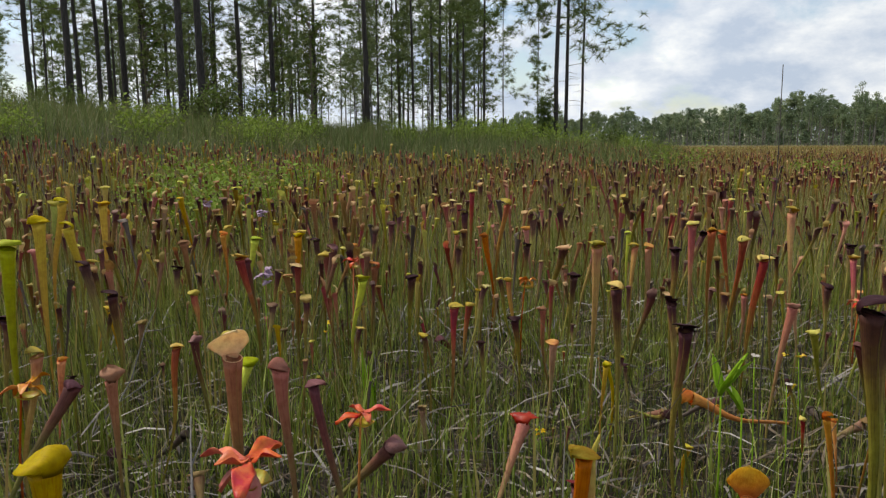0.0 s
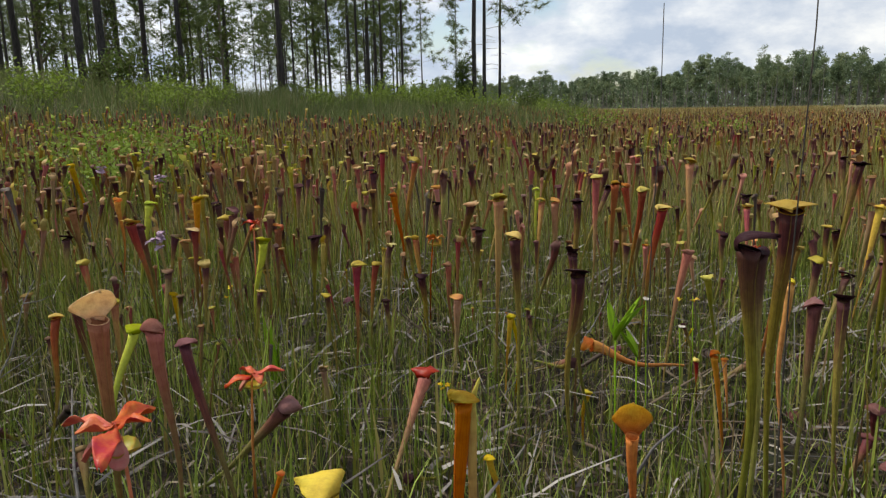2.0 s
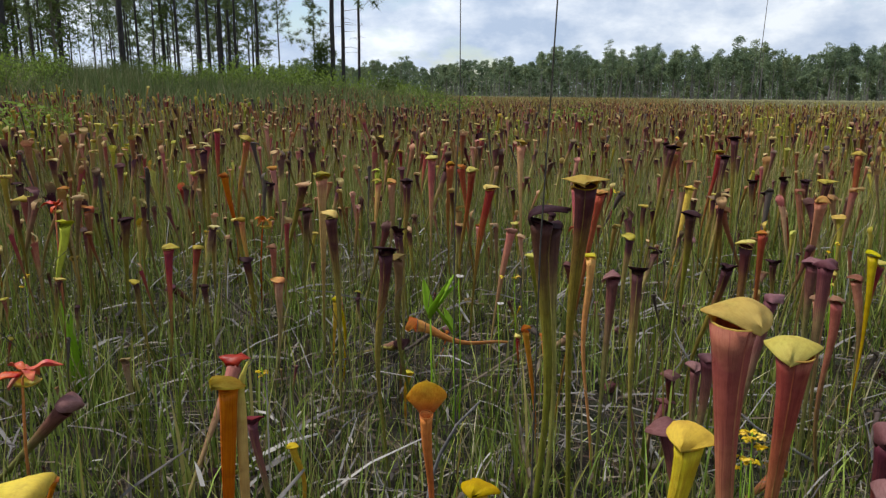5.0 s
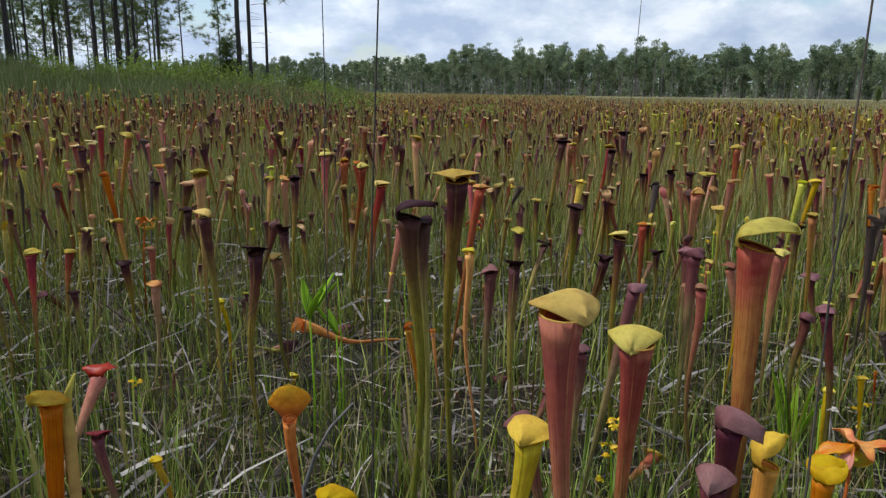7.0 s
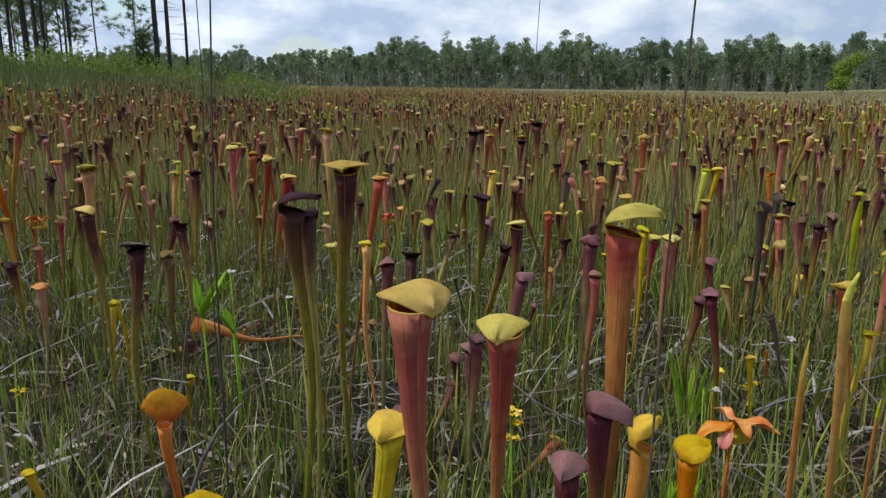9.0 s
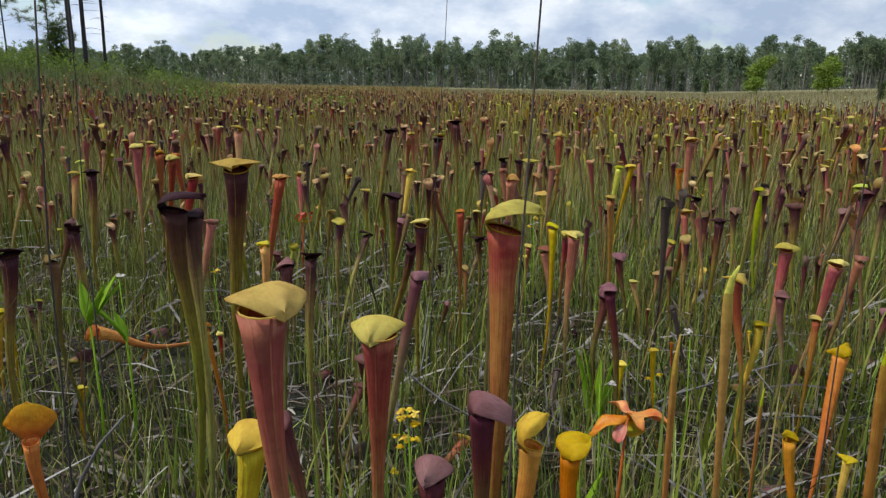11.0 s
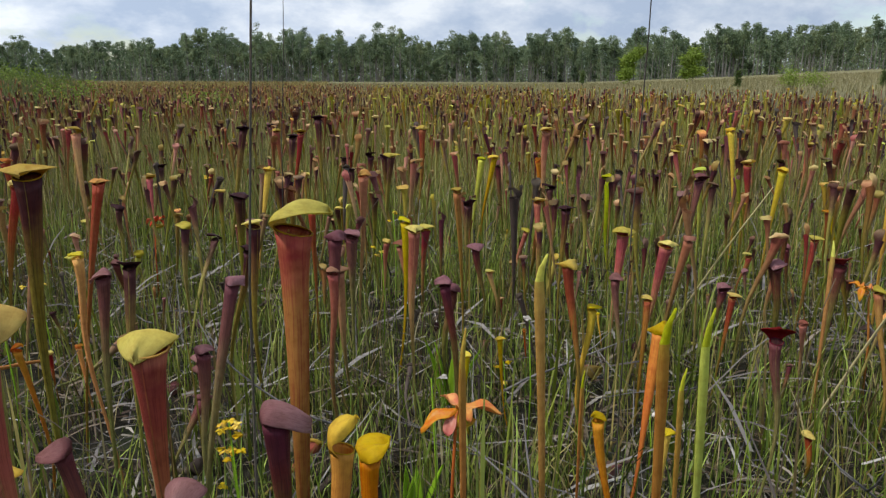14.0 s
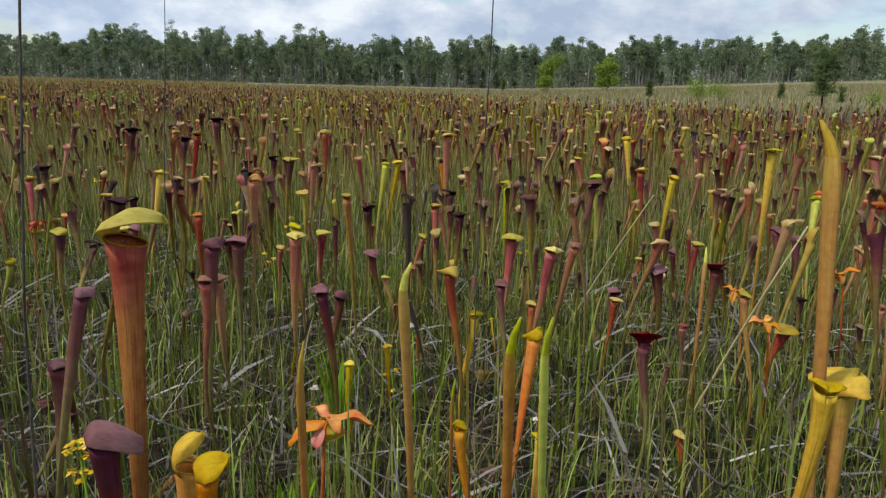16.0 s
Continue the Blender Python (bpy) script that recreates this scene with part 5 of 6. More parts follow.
MIX = ["dark"] * 7 + ["dark_pale"] * 4 + ["red"] * 5 + ["orange"] + ["pink"] * 2 + ["tan"] * 4 + ["pink_red"] + ["yellow"] + ["rust"] * 2 + ["purple"] * 5 + ["dead"] * 3
PROTO = {k: [prototype(k, 5 * i + j) for j in range(5)] for i, k in enumerate(sorted(set(MIX) | {"lime"}))}
taken = [(o.location.x, o.location.y) for o in scene.objects if o.name.startswith("pitcher_plant") and o.location.length > 0.1]
free = {k: list(v) for k, v in PROTO.items()}
made = 0
while made < 78:
    d, az = math.sqrt(rng.uniform(1.75 ** 2, 2.7 ** 2)), float(rng.uniform(-36, 94))
    x, y = d * math.sin(radians(az)) + 0.2, d * math.cos(radians(az))
    if any(math.hypot(x - p, y - q) < 0.07 for p, q in taken):
        continue
    if math.hypot(x - 0.55, y + 0.09) < 1.5:
        continue
    taken.append((x, y))
    kind = MIX[int(rng.integers(0, len(MIX)))]
    if az > 45 and rng.random() < 0.1:
        kind = "yellow" if rng.random() < 0.6 else "lime"
    size = float(rng.uniform(0.5, 1.1)) if d > 2.4 else float(rng.uniform(0.35, 0.95))
    m = pose(x, y, ground_z(x, y) - 0.004, float(rng.normal(0, 6)), float(rng.normal(0, 6)), float(rng.uniform(0, 360))) @ Matrix.Scale(size, 4)
    if free[kind]:
        free[kind].pop().matrix_basis = m
    else:
        copy_thing(PROTO[kind][int(rng.integers(0, 5))], m)
    made += 1
for rest in free.values():
    for ob in rest:
        d, az = float(rng.uniform(2.6, 3.4)), float(rng.uniform(-30, 90))
        x, y = d * math.sin(radians(az)), d * math.cos(radians(az))
        ob.matrix_basis = pose(x, y, ground_z(x, y) - 0.004, 0, 0, az * 9)


# short and stunted ones low in the grass nearer by
made = 0
while made < 46:
    d, az = math.sqrt(rng.uniform(1.0 ** 2, 2.3 ** 2)), float(rng.uniform(-34, 90))
    x, y = d * math.sin(radians(az)) + 0.25, d * math.cos(radians(az))
    if any(math.hypot(x - p, y - q) < 0.05 for p, q in taken):
        continue
    taken.append((x, y))
    kind = ("dead", "dark", "tan", "red", "dead", "purple", "yellow", "orange")[int(rng.integers(0, 8))]
    copy_thing(PROTO[kind][int(rng.integers(0, 5))], pose(x, y, ground_z(x, y) - 0.004, float(rng.normal(0, 9)), float(rng.normal(0, 9)), float(rng.uniform(0, 360))) @ Matrix.Scale(float(rng.uniform(0.2, 0.5)), 4))
    made += 1


ODD = (dict(wide=1.8, reach=2.1, wave=0.4), dict(wide=1.5, reach=1.9, hood=0.5, droop=0.9, curl=0.7, wave=0.4), dict(wide=1.8, reach=1.6, hood=0.95, droop=-0.5, curl=-0.35, wave=0.4), dict(wide=1.2, reach=0.5, hood=1.5, droop=-0.9, curl=0.3, wave=0.5))


def field_template(sides, rings, lid_rows, lid_cols, kind, odd=0):
    """A simpler pitcher for the wide field: tube and lid."""
    v, f, u = tube_piece(0.45, 0.029, (0.012 * odd, -0.01 * odd), 1.0, sides, rings, power=(5.5, 6.5, 4.5, 6.0)[odd], full=(0.3, 0.1, 0.4, 0.2)[odd], tilt=(0.25, 0.6, 0.1, 0.4)[odd])
    keep = sides * (rings + 1)
    f = [q for q in f if max(q) < keep]
    v, u = v[:keep], u[:keep]
    n = len(f)
    lv, lf, lu = lid_piece(0.45, 0.029, (0.012 * odd, -0.01 * odd), rows=lid_rows, cols=lid_cols, tilt=(0.25, 0.6, 0.1, 0.4)[odd], **{**SHAPES[kind], **ODD[odd]})
    half = len(lv) // 2
    lf = [q for q in lf if max(q) < half]
    return np.array(v + lv[:half]), f + [tuple(i + keep for i in q) for q in lf], np.array(u + lu[:half]), [0] * n + [1] * len(lf)


FIELD_NAMES = {"tan": "dull tan", "pink": "faded pink", "purple": "maroon hooded", "red": "brick red", "dark": "dark maroon", "dark_pale": "maroon with pale lids", "orange": "orange-brown", "yellow": "yellow", "lime": "yellow-green", "coral": "coral red", "dead": "withered grey"}


def field(kind, bands):
    """All the pitchers of one colour further out, as one mesh."""
    vs, fs, us, ms, off = [], [], [], [], 0
    t_skin, l_skin = SETS.get(kind, (kind, kind))
    for odd, (n, lo, hi, az0, az1, tall, detail) in ((k, b) for b in bands for k in (0, 1, 2, 3)):
        n = n // 4
        tv, tf, tu, tm = field_template(*detail, kind, odd)
        x, y = wedge(n, lo, hi, az0, az1, rng)
        if hi > 12.0:
            keep = (bog_edge(x, y) + rng.normal(0, 0.06, n) < 1) | (lo == 50.0)
            x, y = x[keep], y[keep]
            n = len(x)
        z = heights_at(x, y)
        s = tall / 0.45 * rng.uniform(0.45, 1.2, n)
        fat = (0.5 + 0.75 * rng.random(n) ** 1.6) * (0.95 if hi < 8 else 0.8)
        a = rng.uniform(0, 2 * np.pi, n)
        lx, ly = rng.normal(0, 0.13, n), rng.normal(0, 0.13, n)
        px = (tv[None, :, 0] * np.cos(a)[:, None] - tv[None, :, 1] * np.sin(a)[:, None]) * (s * fat)[:, None]
        py = (tv[None, :, 0] * np.sin(a)[:, None] + tv[None, :, 1] * np.cos(a)[:, None]) * (s * fat)[:, None]
        pz = tv[None, :, 2] * s[:, None]
        px, py = px + x[:, None] + lx[:, None] * pz, py + y[:, None] + ly[:, None] * pz
        vs.append(np.stack([px, py, pz + z[:, None] - 0.01], 2).reshape(-1, 3))
        k = len(tv)
        for i in range(n):
            o = off + i * k
            fs += [tuple(q + o for q in face) for face in tf]
        us.append(np.tile(tu, (n, 1)))
        ms += tm * n
        off += n * k
    tagged(new("pitcher_field", mesh_of("pitcher_field", np.concatenate(vs), fs, [FIELD_TUBE[t_skin], FIELD_LID[l_skin]], np.concatenate(us), ms)), "wide field of " + FIELD_NAMES[kind] + " trumpet pitchers", "pitcher plants", "pitcher fields", "stuff")


CLOSE, NEAR, MID, FAR = (9, 8, 7, 6), (7, 6, 5, 4), (5, 3, 3, 2), (3, 2, 2, 2)
SHARE = {"dark": 0.24, "purple": 0.09, "dark_pale": 0.14, "red": 0.17, "orange": 0.10, "tan": 0.07, "pink": 0.05, "coral": 0.01, "yellow": 0.05, "lime": 0.02, "dead": 0.05}
for kind, part_of in SHARE.items():
    bands = [(int(560 * part_of), 2.1, 3.6, -40, 97, 0.39, CLOSE), (int(2150 * part_of), 3.5, 7.0, -40, 97, 0.42, NEAR), (int(5200 * part_of), 7.0, 12.5, -40, 97, 0.44, MID), (int(8500 * part_of), 12.5, 26.0, 6, 97, 0.45, FAR), (int(3600 * part_of), 26.0, 37.0, 20, 97, 0.45, FAR), (int(1500 * part_of), 37.0, 52.0, 18, 50, 0.45, FAR), (int(1500 * part_of), 50.0, 80.0, 14, 36, 0.45, FAR)]
    if kind in ("yellow", "lime"):
        bands.append((90, 3.0, 7.0, -36, 2, 0.46, NEAR))
        bands.append((170, 7.0, 13.0, -38, 8, 0.46, MID))
        bands.append((210, 4.5, 11.0, 40, 84, 0.48, MID))
        bands.append((620, 11.0, 28.0, 42, 90, 0.5, FAR))
    if kind == "orange":
        bands.append((90, 3.0, 7.0, -36, 2, 0.44, NEAR))
        bands.append((170, 7.0, 13.0, -38, 8, 0.44, MID))
    field(kind, bands)


pitcher("orange_yellow", 1.520, 0.470, 0.344, 0.024, -10, (0.09, 0.02), label="leaning yellow pitcher with orange tip")


# ---- closed spear-like pitchers ----
def spear(x, y, top, w, a, lean, skin, label):
    """An unopened flattened pitcher that ends in a point."""
    z0 = ground_z(x, y)
    h = top - z0
    verts, faces, uvs = [], [], []
    rings, sides = 30, 10
    for i in range(rings + 1):
        v = i / rings
        r = 0.43 * w * (0.3 + 0.7 * (v / 0.92) ** 0.9 if v < 0.92 else 1 - 0.8 * ((v - 0.92) / 0.08) ** 1.3)
        r *= 1 - 0.16 * math.exp(-((v - 0.925) / 0.02) ** 2) + 0.1 * noise.noise((5 * v, h * 41, 0))
        hook = 0.7 * w * max(0.0, (v - 0.92) / 0.08) ** 2
        cx, cy = lean[0] * (v ** 1.5 - 1) + hook * math.cos(a), lean[1] * (v ** 1.5 - 1) + hook * math.sin(a)
        for k in range(sides):
            b = 2 * math.pi * k / sides
            ex, ey = r * math.cos(b), 0.55 * r * math.sin(b)
            verts.append((cx + ex * math.cos(a) - ey * math.sin(a), cy + ex * math.sin(a) + ey * math.cos(a), h * v))
            uvs.append((k / sides, v))
    for i in range(rings):
        for k in range(sides):
            p, q = i * sides + k, i * sides + (k + 1) % sides
            faces.append((p, q, q + sides, p + sides))
    faces.append(tuple(range(rings * sides, (rings + 1) * sides)))
    ob = new("closed_pitcher")
    ob.matrix_basis = Matrix.Translation((x, y, z0 - 0.005))
    cut = 28
    body = [f for f in faces if min(f) < cut * sides]
    part("tube", mesh_of("tube", verts[:(cut + 1) * sides], body, TUBE["lime" if skin == "lime" else "spear"], uvs[:(cut + 1) * sides]), ob)
    k = cut * sides
    part("tip", mesh_of("tip", verts[k:], [tuple(i - k for i in f) for f in faces if min(f) >= k], TUBE["lime" if skin != "tan" else "spear"], uvs[k:]), ob, "soft bent tip")
    tagged(ob, label, "closed pitcher", "unopened pitchers")


spear(1.616, 0.103, 0.699, 0.034, 0.9, (0.02, 0.045), "tan", "tall unopened golden tan pitcher like a spear")
spear(0.956, 0.389, 0.512, 0.013, 0.3, (-0.01, 0.0), "tan", "slim unopened orange pitcher with golden tip")
spear(1.127, 0.281, 0.516, 0.016, -0.5, (0.0, 0.01), "orange", "unopened golden orange pitcher with green tip")
spear(1.289, 0.329, 0.390, 0.011, -0.3, (0.01, 0.01), "orange", "slim unopened orange pitcher beside a taller one")
spear(1.104, 0.232, 0.533, 0.012, -0.5, (-0.03, 0.0), "lime", "slim unopened lime green pitcher with brown tip")
spear(1.314, 0.481, 0.333, 0.011, 0.2, (0.0, 0.0), "orange", "thin unopened rusty pitcher")
spear(1.214, 0.492, 0.518, 0.017, -0.6, (-0.02, 0.01), "yellow", "unopened yellow pitcher with lime tip")
spear(0.271, 0.796, 0.469, 0.015, 0.4, (0.0, 0.0), "tan", "unopened golden orange pitcher beside its open twin")
spear(2.02, 0.36, 0.42, 0.020, 0.4, (0.0, 0.0), "orange", "unopened orange pitcher in grass")


# ---- drooping pitcher-plant flowers ----
def bog_flower(x, y, top, face, size, sepal, label, droop=1.05, petals=0):
    z0 = ground_z(x, y)
    ob = new("bog_flower")
    ob.matrix_basis = pose(x, y, z0, 0, 0, face)
    h = top - z0
    v, f, u = sweep([(-0.03, 0, 0), (-0.025, 0, h * 0.6), (-0.012, 0, h * 0.97), (0.0, 0, h)], [0.0026, 0.0024, 0.002, 0.002], 6)
    part("stalk", mesh_of("stalk", v, f, TUBE["orange"], u), ob)
    for k in range(5):
        piece = leaf_sheet(size * (1.05 + 0.32 * math.sin(k * 3.1 + face)), size * 0.46, 10, 6, droop + 0.45 * droop * math.sin(k * 2.3 + face), 0.12 + 0.15 * math.sin(k * 2.1), 0.001, twist=0.7 * math.sin(k * 1.3 + face), wave=0.2)
        m = pose(0, 0, h, 0, 0, 72 * k + 16 * math.sin(k * 1.9 + face)) @ pose(0, 0, 0, 0, -14 + 22 * droop * math.sin(k * 2.7 + 2 * face), 0)
        v, f, u = moved(piece, m)
        part("sepal", mesh_of("sepal", v, f, sepal, u), ob)
    for k in range(petals):
        piece = leaf_sheet(size * 0.62, size * 0.4, 8, 4, 0.5, 0.3, 0.0008, shape=lambda s: 0.35 + 0.65 * math.sin(math.pi * min(1.0, s * 0.8)) if s < 0.95 else 0.5)
        v, f, u = moved(piece, pose(0, 0, h - 0.2 * size, 0, 0, 100 * k - face + 190) @ pose(0.2 * size, 0, 0, 0, 35 + 15 * k, 0))
        part("petal", mesh_of("petal", v, f, PETAL_PINK, u), ob, "limp pink petal")
    dome, faces, uvs = [], [], []
    for i in range(5):
        for k in range(12):
            a, b = 2 * math.pi * k / 12, i / 4 * 1.25
            r = size * 0.5 * math.sin(b) * (1 + 0.14 * math.cos(5 * a) * (i / 4))
            dome.append((r * math.cos(a), r * math.sin(a), h - size * 0.62 + size * 0.3 * (1 - math.cos(b))))
            uvs.append((k / 12, i / 4))
    for i in range(4):
        for k in range(12):
            p, q = i * 12 + k, i * 12 + (k + 1) % 12
            faces.append((p, q, q + 12, p + 12))
    part("style_disc", mesh_of("style_disc", dome, faces, STYLE, uvs), ob, "yellow-green umbrella disc")
    tagged(ob, label, "flower", "bog flowers")


bog_flower(1.197, 0.606, 0.275, 20, 0.048, SEPAL_ORANGE, "drooping orange pitcher-plant flower above grass", 0.9, 1)
bog_flower(-0.024, 1.287, 0.305, 70, 0.042, SEPAL_RED, "drooping orange-red pitcher-plant flower above litter", 0.7, 1)
bog_flower(-0.143, 0.912, 0.390, 140, 0.058, SEPAL_RED, "broad scarlet pitcher-plant flower near the ground", 0.55, 2)
bog_flower(-0.66, 1.36, 0.345, 10, 0.045, SEPAL_ORANGE, "orange pitcher-plant flower with rolled sepals")
bog_flower(2.02, 0.235, 0.285, 60, 0.032, SEPAL_ORANGE, "orange flower with torn drooping sepals")
bog_flower(2.16, 0.33, 0.30, 100, 0.030, SEPAL_ORANGE, "yellow-orange drooping flower beside pitchers")
bog_flower(1.528, 2.235, 0.275, 30, 0.045, SEPAL_RED, "orange and red drooping flower among dark pitchers")
bog_flower(0.46, 2.40, 0.33, 30, 0.045, SEPAL_ORANGE, "orange drooping flower in grass")
bog_flower(-0.12, 2.30, 0.42, 80, 0.038, SEPAL_RED, "red drooping flower in grass")
bog_flower(2.35, 0.16, 0.33, 80, 0.034, SEPAL_ORANGE, "orange flower with curled sepals in grass")


# ---- small wildflowers ----
def wildflower(x, y, top, blooms, skin, label, size=0.008):
    rnd = random.Random(int(x * 1000))
    z0 = ground_z(x, y)
    ob = new("wildflower")
    ob.matrix_basis = Matrix.Translation((x, y, z0))
    h = top - z0
    v, f, u = sweep([(0, 0, 0), (0.006, 0, h * 0.5), (0, 0.004, h)], [0.0016, 0.0014, 0.001], 5)
    part("stalk", mesh_of("stalk", v, f, BROAD, u), ob)
    for n in range(blooms):
        c = Vector((rnd.gauss(0, 0.011), rnd.gauss(0, 0.011), h - abs(rnd.gauss(0, 0.022)) * (blooms > 1)))
        pieces = []
        for k in range(5):
            pieces.append(moved(leaf_sheet(size, size * 0.9, 3, 2, 0.5, 0.1, 0.0006), Matrix.Translation(c) @ pose(0, 0, 0, rnd.uniform(-30, 30), rnd.uniform(-30, 30), 72 * k)))
        v, f, u = joined(pieces)
        part("bloom", mesh_of("bloom", v, f, skin, u), ob)
    tagged(ob, label, "wildflower", "wildflowers")


wildflower(0.941, 0.779, 0.285, 9, PETAL_YELLOW, "small yellow wildflower with clustered blooms in grass")
wildflower(0.956, 0.809, 0.235, 6, PETAL_YELLOW, "small yellow wildflower with clustered blooms in grass")
for x, y, z in ((1.60, 0.84, 0.155), (1.95, 1.55, 0.34), (0.98, 1.62, 0.30), (1.72, 1.35, 0.3), (2.4, 1.0, 0.28), (0.36, 1.6, 0.14), (1.9, 2.6, 0.36), (2.9, 1.6, 0.34), (-0.2, 2.2, 0.25), (1.25, 0.33, 0.12)):
    wildflower(x, y, z, 3, PETAL_YELLOW, "tiny yellow wildflower in grass")
for x, y, z in ((-0.37, 2.1, 0.44), (-0.62, 3.3, 0.5), (-0.95, 3.6, 0.52)):
    wildflower(x, y, z, 7, PETAL_MAUVE, "pale mauve wildflower tuft in grass", 0.016)
for x, y, z in ((0.86, 1.45, 0.28), (0.70, 1.28, 0.40), (1.52, 0.72, 0.3), (1.2, 0.66, 0.3), (1.62, 0.52, 0.14)):
    wildflower(x, y, z, 1, PETAL_WHITE, "whitish seed head on thin stalk", 0.009)


# ---- broad leaves, stalks and twigs ----
def leaf_fan(x, y, leaves, long, label, rise=0.0):
    rnd = random.Random(int(1000 * x))
    ob = new("broad_leaved_herb")
    ob.matrix_basis = Matrix.Translation((x, y, ground_z(x, y)))
    if rise:
        v, f, u = sweep([(0, 0, 0), (0.006, 0.004, rise * 0.5), (0, 0, rise + 0.01)], [0.0022, 0.002, 0.0016], 6)
        part("stem", mesh_of("stem", v, f, BROAD, u), ob)
    for k in range(leaves):
        ln = long * rnd.uniform(0.7, 1.1)
        piece = leaf_sheet(ln, 0.021, 8, 3, rnd.uniform(0.05, 0.4), 0.15, 0.0008, shape=lambda s: min(1.0, s * 2.4 + 0.25) * (1 - s ** 3))
        v, f, u = moved(piece, pose(rnd.uniform(-0.01, 0.01) * (not rise), rnd.uniform(-0.01, 0.01) * (not rise), rise, 0, 0, rnd.uniform(0, 360)) @ pose(0, 0, 0, 0, -rnd.uniform(76, 89) + (18 if rise else 0), 0))
        part("leaf", mesh_of("leaf", v, f, BROAD, u), ob)
    tagged(ob, label, "herb", "broad-leaved herbs")


leaf_fan(0.655, 1.315, 6, 0.095, "bright green fan of broad blades on a thin stem", 0.315)
leaf_fan(0.72, 1.36, 3, 0.085, "bright green broad blades on a thin stem", 0.26)
leaf_fan(1.55, 0.95, 5, 0.2, "green broad blades in grass")
leaf_fan(-0.05, 1.9, 6, 0.22, "bright green tuft of blades in grass")
leaf_fan(1.20, 0.70, 5, 0.16, "green tuft of broad blades in grass")


def culm(x, y, top, lean, thick, label="thin dry dark grass stalk rising above the bog"):
    z0 = ground_z(x, y)
    pts = [(x + lean[0] * s ** 1.3 + 0.004 * math.sin(9 * s), y + lean[1] * s ** 1.3, z0 + (top - z0) * s) for s in (0, 0.2, 0.4, 0.6, 0.8, 1.0)]
    v, f, u = sweep(pts, [0.8 * thick * (1 - 0.45 * s) for s in (0, 0.2, 0.4, 0.6, 0.8, 1.0)], 6)
    tagged(new("grass_stalk", mesh_of("grass_stalk", v, f, DARK_STEM, u)), label, "stalk", "tall grass stalks")


culm(0.628, 1.112, 0.907, (0.0, 0.0), 0.0015)
culm(0.495, 0.575, 1.02, (0.024, 0.04), 0.0012)
culm(0.700, 0.335, 1.0, (0.075, 0.06), 0.0014)
culm(1.44, 1.40, 0.98, (0.08, 0.05), 0.0018)
culm(1.12, 0.320, 0.96, (0.03, 0.01), 0.0012)


def straw(x, y, top, lean):
    z0 = ground_z(x, y)
    pts = [(x + lean[0] * s ** 1.8, y + lean[1] * s ** 1.8, z0 + (top - z0) * (s - 0.2 * s ** 3) / 0.8) for s in [i / 7 for i in range(8)]]
    v, f, u = sweep(pts, [0.0013 * (1 - 0.6 * i / 7) for i in range(8)], 5)
    tagged(new("straw_stalk", mesh_of("straw_stalk", v, f, THATCH, u)), "long thin arching straw stalk in grass", "stalk", "straw stalks")


def slant_straw(foot, tip):
    """A straight dry straw leaning far over above the grass."""
    a, b = Vector(foot), Vector(tip)
    pts = [a.lerp(b, q) + Vector((0, 0, 0.012 * math.sin(math.pi * q))) for q in (0.0, 0.25, 0.5, 0.75, 1.0)]
    v, f, u = sweep(pts, [0.0027, 0.0025, 0.0022, 0.0018, 0.0010], 6)
    tagged(new("straw_stalk", mesh_of("straw_stalk", v, f, PALE_STRAW, u)), "long straight pale straw slanting over the grass", "stalk", "straw stalks")


slant_straw((2.314, 0.837, 0.0), (2.13, 0.522, 0.495))
slant_straw((1.93, 0.36, 0.0), (1.734, 0.136, 0.533))


for n in range(70):
    d, az = math.sqrt(rng.uniform(1.0, 3.4 ** 2)), float(rng.uniform(-34, 92))
    a, far = float(rng.uniform(0, 6.28)), float(rng.uniform(0.05, 0.3))
    straw(d * math.sin(radians(az)) + 0.2, d * math.cos(radians(az)), float(rng.uniform(0.22, 0.5)), (far * math.cos(a), far * math.sin(a)))


def twig(x, y, z, az, up, long, thick, forks, seed, label="grey fallen twig lying in the grass", skin=None):
    rnd = random.Random(seed)
    d = Vector((math.cos(radians(az)) * math.cos(radians(up)), math.sin(radians(az)) * math.cos(radians(up)), math.sin(radians(up))))
    pieces, pts, p = [], [], Vector((x, y, z))
    for i in range(7):
        pts.append(p.copy())
        d = (d + Vector((rnd.gauss(0, 1), rnd.gauss(0, 1), rnd.gauss(0, 0.6))) * 0.13).normalized()
        p = p + d * long / 6
        p.z = max(p.z, 0.006)
    pieces.append(sweep(pts, [thick * (1 - 0.11 * i) for i in range(7)], 6))
    for n in range(forks):
        q = pts[rnd.randint(1, 5)]
        e = (d + Vector((rnd.gauss(0, 1), rnd.gauss(0, 1), rnd.gauss(0.3, 0.6))) * 0.8).normalized()
        pieces.append(sweep([q, q + e * long * 0.18, q + e * long * 0.33 + Vector((0, 0, 0.01))], [thick * 0.6, thick * 0.45, thick * 0.2], 5))
    v, f, u = joined(pieces)
    tagged(new("twig", mesh_of("twig", v, f, skin or TWIG, u)), label, "twig", "fallen twigs")


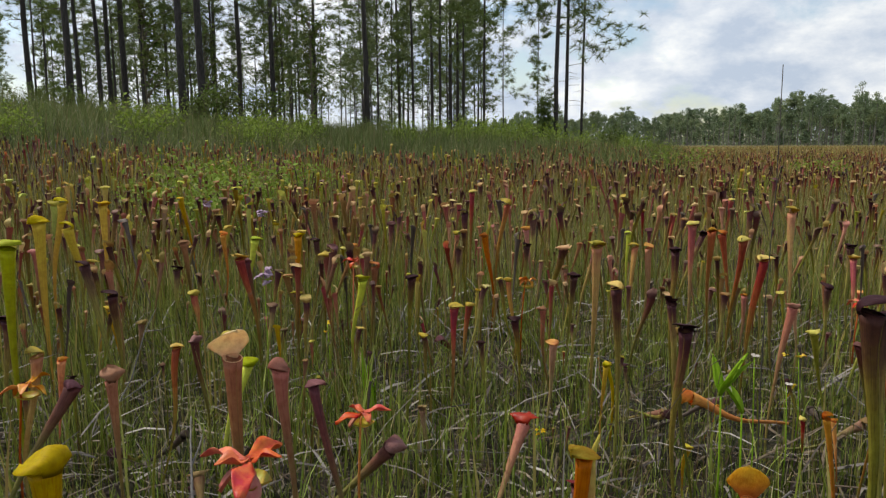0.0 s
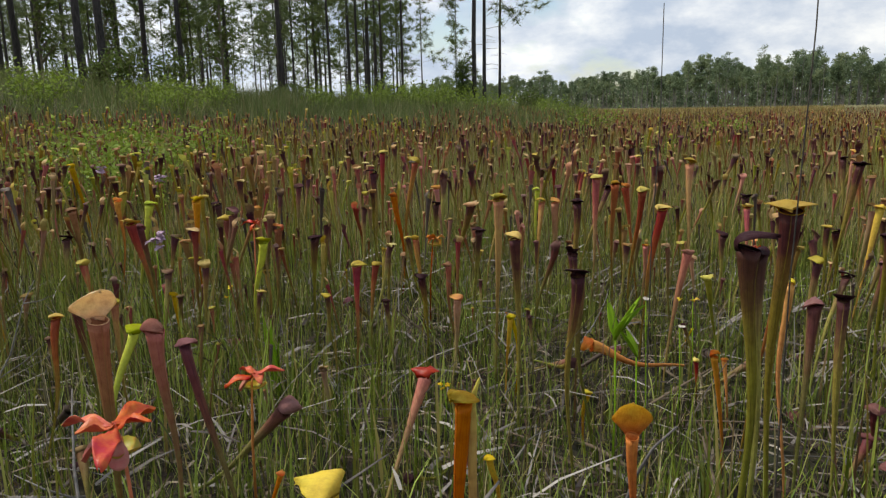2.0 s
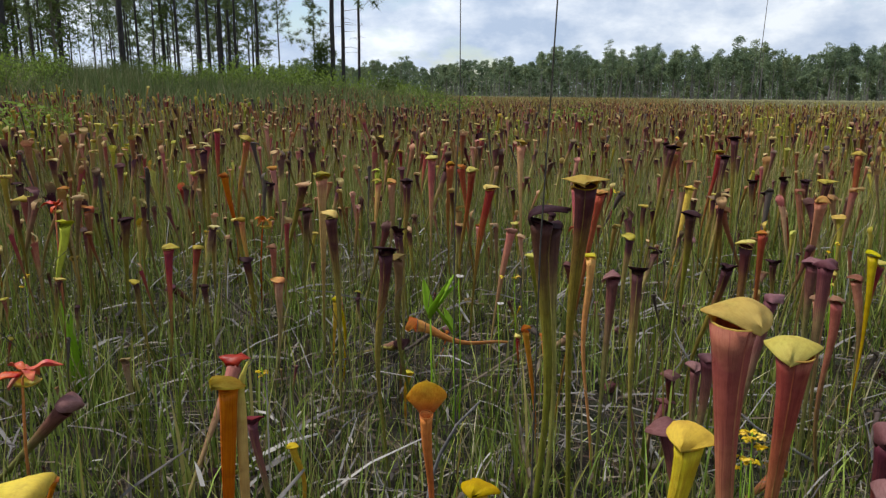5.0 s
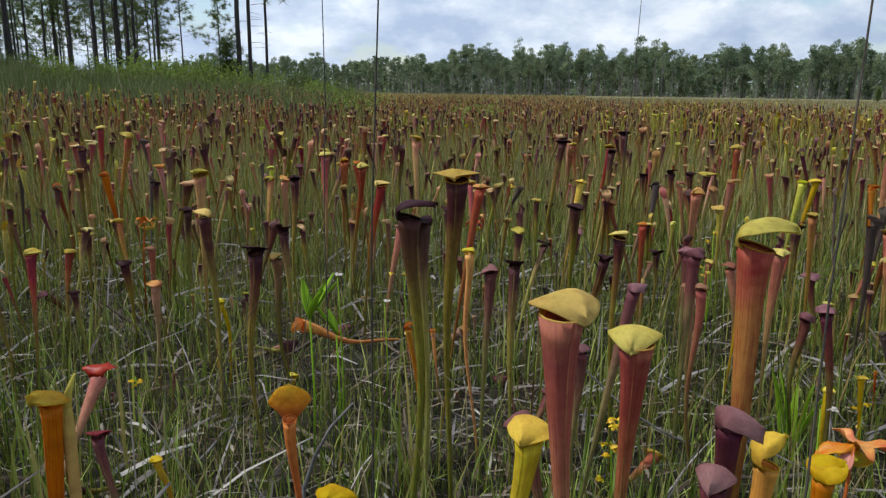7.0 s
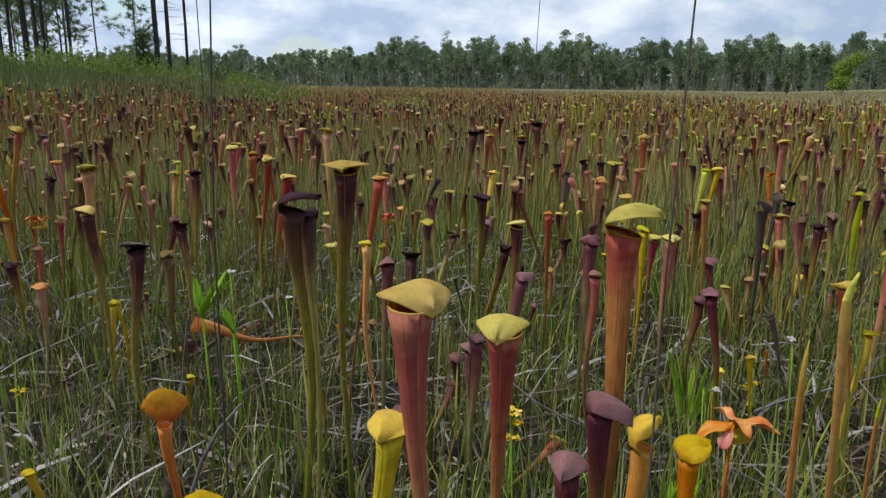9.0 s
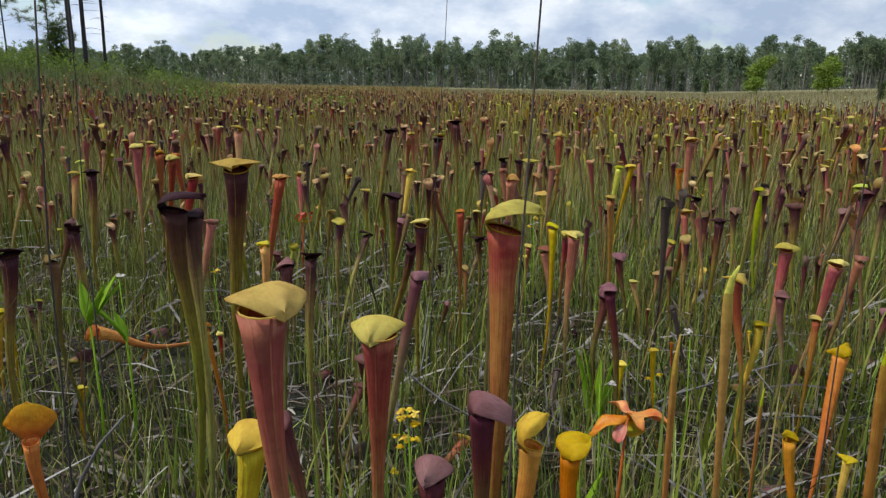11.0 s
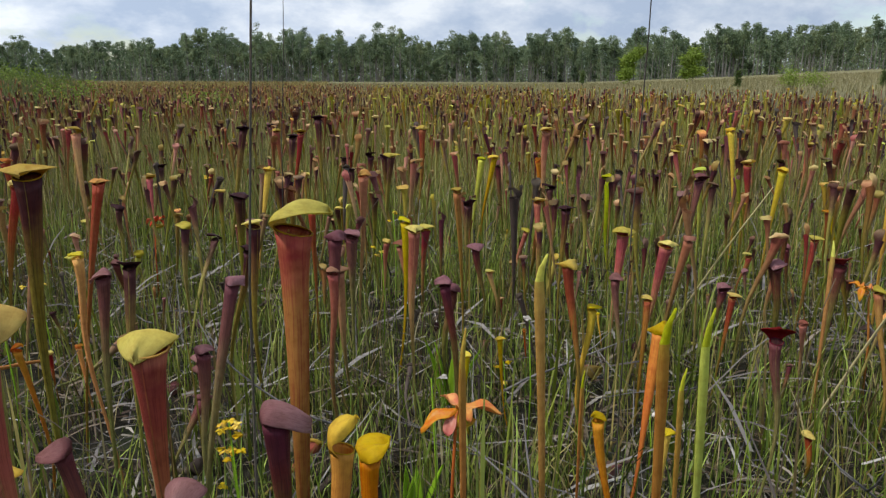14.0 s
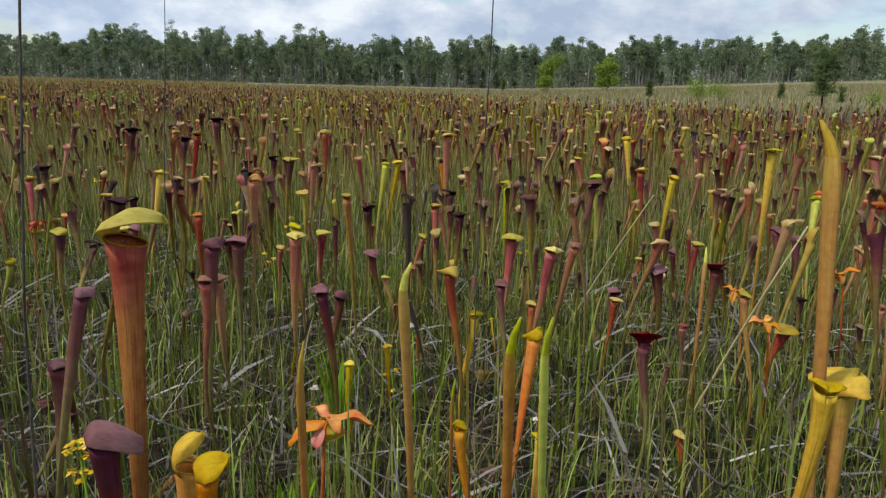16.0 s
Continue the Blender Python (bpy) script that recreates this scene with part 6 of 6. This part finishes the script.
for n in range(110):
    d, az = float(rng.uniform(0.9, 3.2)), float(rng.uniform(-34, 92))
    twig(d * math.sin(radians(az)) + 0.15, d * math.cos(radians(az)), float(rng.uniform(0.008, 0.11)), float(rng.uniform(0, 360)), float(rng.normal(4, 12)), float(rng.uniform(0.12, 0.38)), float(rng.uniform(0.0012, 0.0034)), int(rng.integers(0, 5)), 300 + n)
twig(1.22, 0.34, 0.01, 100, 72, 0.33, 0.0035, 1, 71, "grey dead stem leaning upright in grass")
twig(1.30, 0.60, 0.06, 160, 10, 0.35, 0.003, 3, 72)
twig(1.55, 0.80, 0.12, -20, 14, 0.36, 0.0028, 2, 73)
twig(-0.30, 1.22, 0.02, 120, 25, 0.35, 0.004, 2, 74)
twig(-0.75, 1.75, 0.05, 40, 40, 0.38, 0.003, 2, 75)
twig(1.95, 0.20, 0.16, 5, 8, 0.45, 0.003, 2, 76)
twig(0.52, 0.98, 0.01, 70, 68, 0.30, 0.005, 0, 77, "grey dead pitcher stem leaning in grass")


# ---- fallen and leaning dead pitchers ----
def fallen(x, y, z, az, up, long, w, kind, label, cap=None):
    ob = new("fallen_pitcher")
    ob.matrix_basis = Matrix.Translation((x, y, z)) @ pose(0, 0, 0, 0, 90 - up, az)
    v, f, u = tube_piece(long, w, (0.01, 0.0), 0.5)
    part("tube", mesh_of("tube", v, f, TUBE[kind], u), ob)
    v, f, u = lid_piece(long, w, (0.01, 0.0), **{**SHAPES[kind], **(dict(hood=1.3, reach=0.5, droop=-1.2, wide=1.7) if cap else dict(droop=-0.3, reach=1.2))})
    part("lid", mesh_of("lid", v, f, cap or LID[kind], u), ob)
    tagged(ob, label, "fallen pitcher", "leaning and fallen pitchers")


def leaning(kind, foot, mouth, w, label, cap=None):
    d = Vector(mouth) - Vector(foot)
    fallen(*foot, math.degrees(math.atan2(d.y, d.x)), math.degrees(math.asin(d.z / d.length)), d.length, w, kind, label, cap)


leaning("pink", (0.175, 1.20, 0.02), (0.291, 1.419, 0.225), 0.028, "leaning dusky pink pitcher with red flap", RED_LID)
leaning("purple", (-0.185, 1.36, 0.04), (0.019, 1.283, 0.245), 0.03, "leaning maroon pitcher beside an orange flower")
leaning("orange", (0.968, 1.627, 0.12), (0.724, 1.616, 0.206), 0.03, "orange-brown pitcher fallen across the grass")
fallen(1.02, 0.92, 0.04, 20, 6, 0.22, 0.024, "red", "dull red pitcher lying on the ground")
fallen(1.30, 0.95, 0.03, -40, 8, 0.2, 0.02, "dead", "grey dead pitcher lying on the ground")
fallen(0.62, 1.15, 0.02, 200, 5, 0.2, 0.02, "dead", "grey dead pitcher lying on the ground")
fallen(-0.45, 1.5, 0.03, 60, 10, 0.22, 0.02, "dead", "grey dead pitcher lying on the ground")


for n in range(44):
    d, az = math.sqrt(rng.uniform(0.95, 2.6 ** 2)), float(rng.uniform(-34, 92))
    kind = ("dead", "purple", "dead", "tan", "dark")[n % 5]
    fallen(d * math.sin(radians(az)) + 0.25, d * math.cos(radians(az)), float(rng.uniform(0.01, 0.05)), float(rng.uniform(0, 360)), float(abs(rng.normal(12, 22))), float(rng.uniform(0.10, 0.24)), float(rng.uniform(0.016, 0.028)), kind, "withered brown pitcher collapsed into the grass")


# ---- dead leaves and stalks picked out on the floor ----
def stalk_mesh(seed):
    rnd = random.Random(seed)
    ln = rnd.uniform(0.12, 0.3)
    w = rnd.uniform(0.004, 0.011)
    v, f, u = leaf_sheet(ln, w, 6, 2, rnd.uniform(-0.5, 0.9), rnd.uniform(-0.3, 0.3), 0.0007, shape=lambda s: 1 - 0.7 * s ** 2, twist=rnd.uniform(-0.8, 0.8))
    return mesh_of("dead_leaf", v, f, THATCH, u)


DEAD = [stalk_mesh(500 + i) for i in range(12)]
for n in range(240):
    d, az = math.sqrt(rng.uniform(0.95 ** 2, 3.0 ** 2)), float(rng.uniform(-36, 94))
    x, y = d * math.sin(radians(az)) + 0.2, d * math.cos(radians(az))
    ob = new("dead_leaf", DEAD[n % 12])
    ob.matrix_basis = pose(x, y, ground_z(x, y) + abs(float(rng.normal(0.012, 0.02))), float(rng.normal(0, 25)), float(rng.normal(-6, 10)), float(rng.uniform(0, 360)))
    tagged(ob, "pale dead strap leaf lying on bog floor", "dead leaf", "dead leaves on the floor")


# the bog goes on behind the path
grass("bog_grass_behind", 30000, 0.7, 9.0, 104, 314, 0.22, 0.006, 0.6, 2, GRASS_LOW, "short green and straw grass over the bog behind", 2500, 0.09)
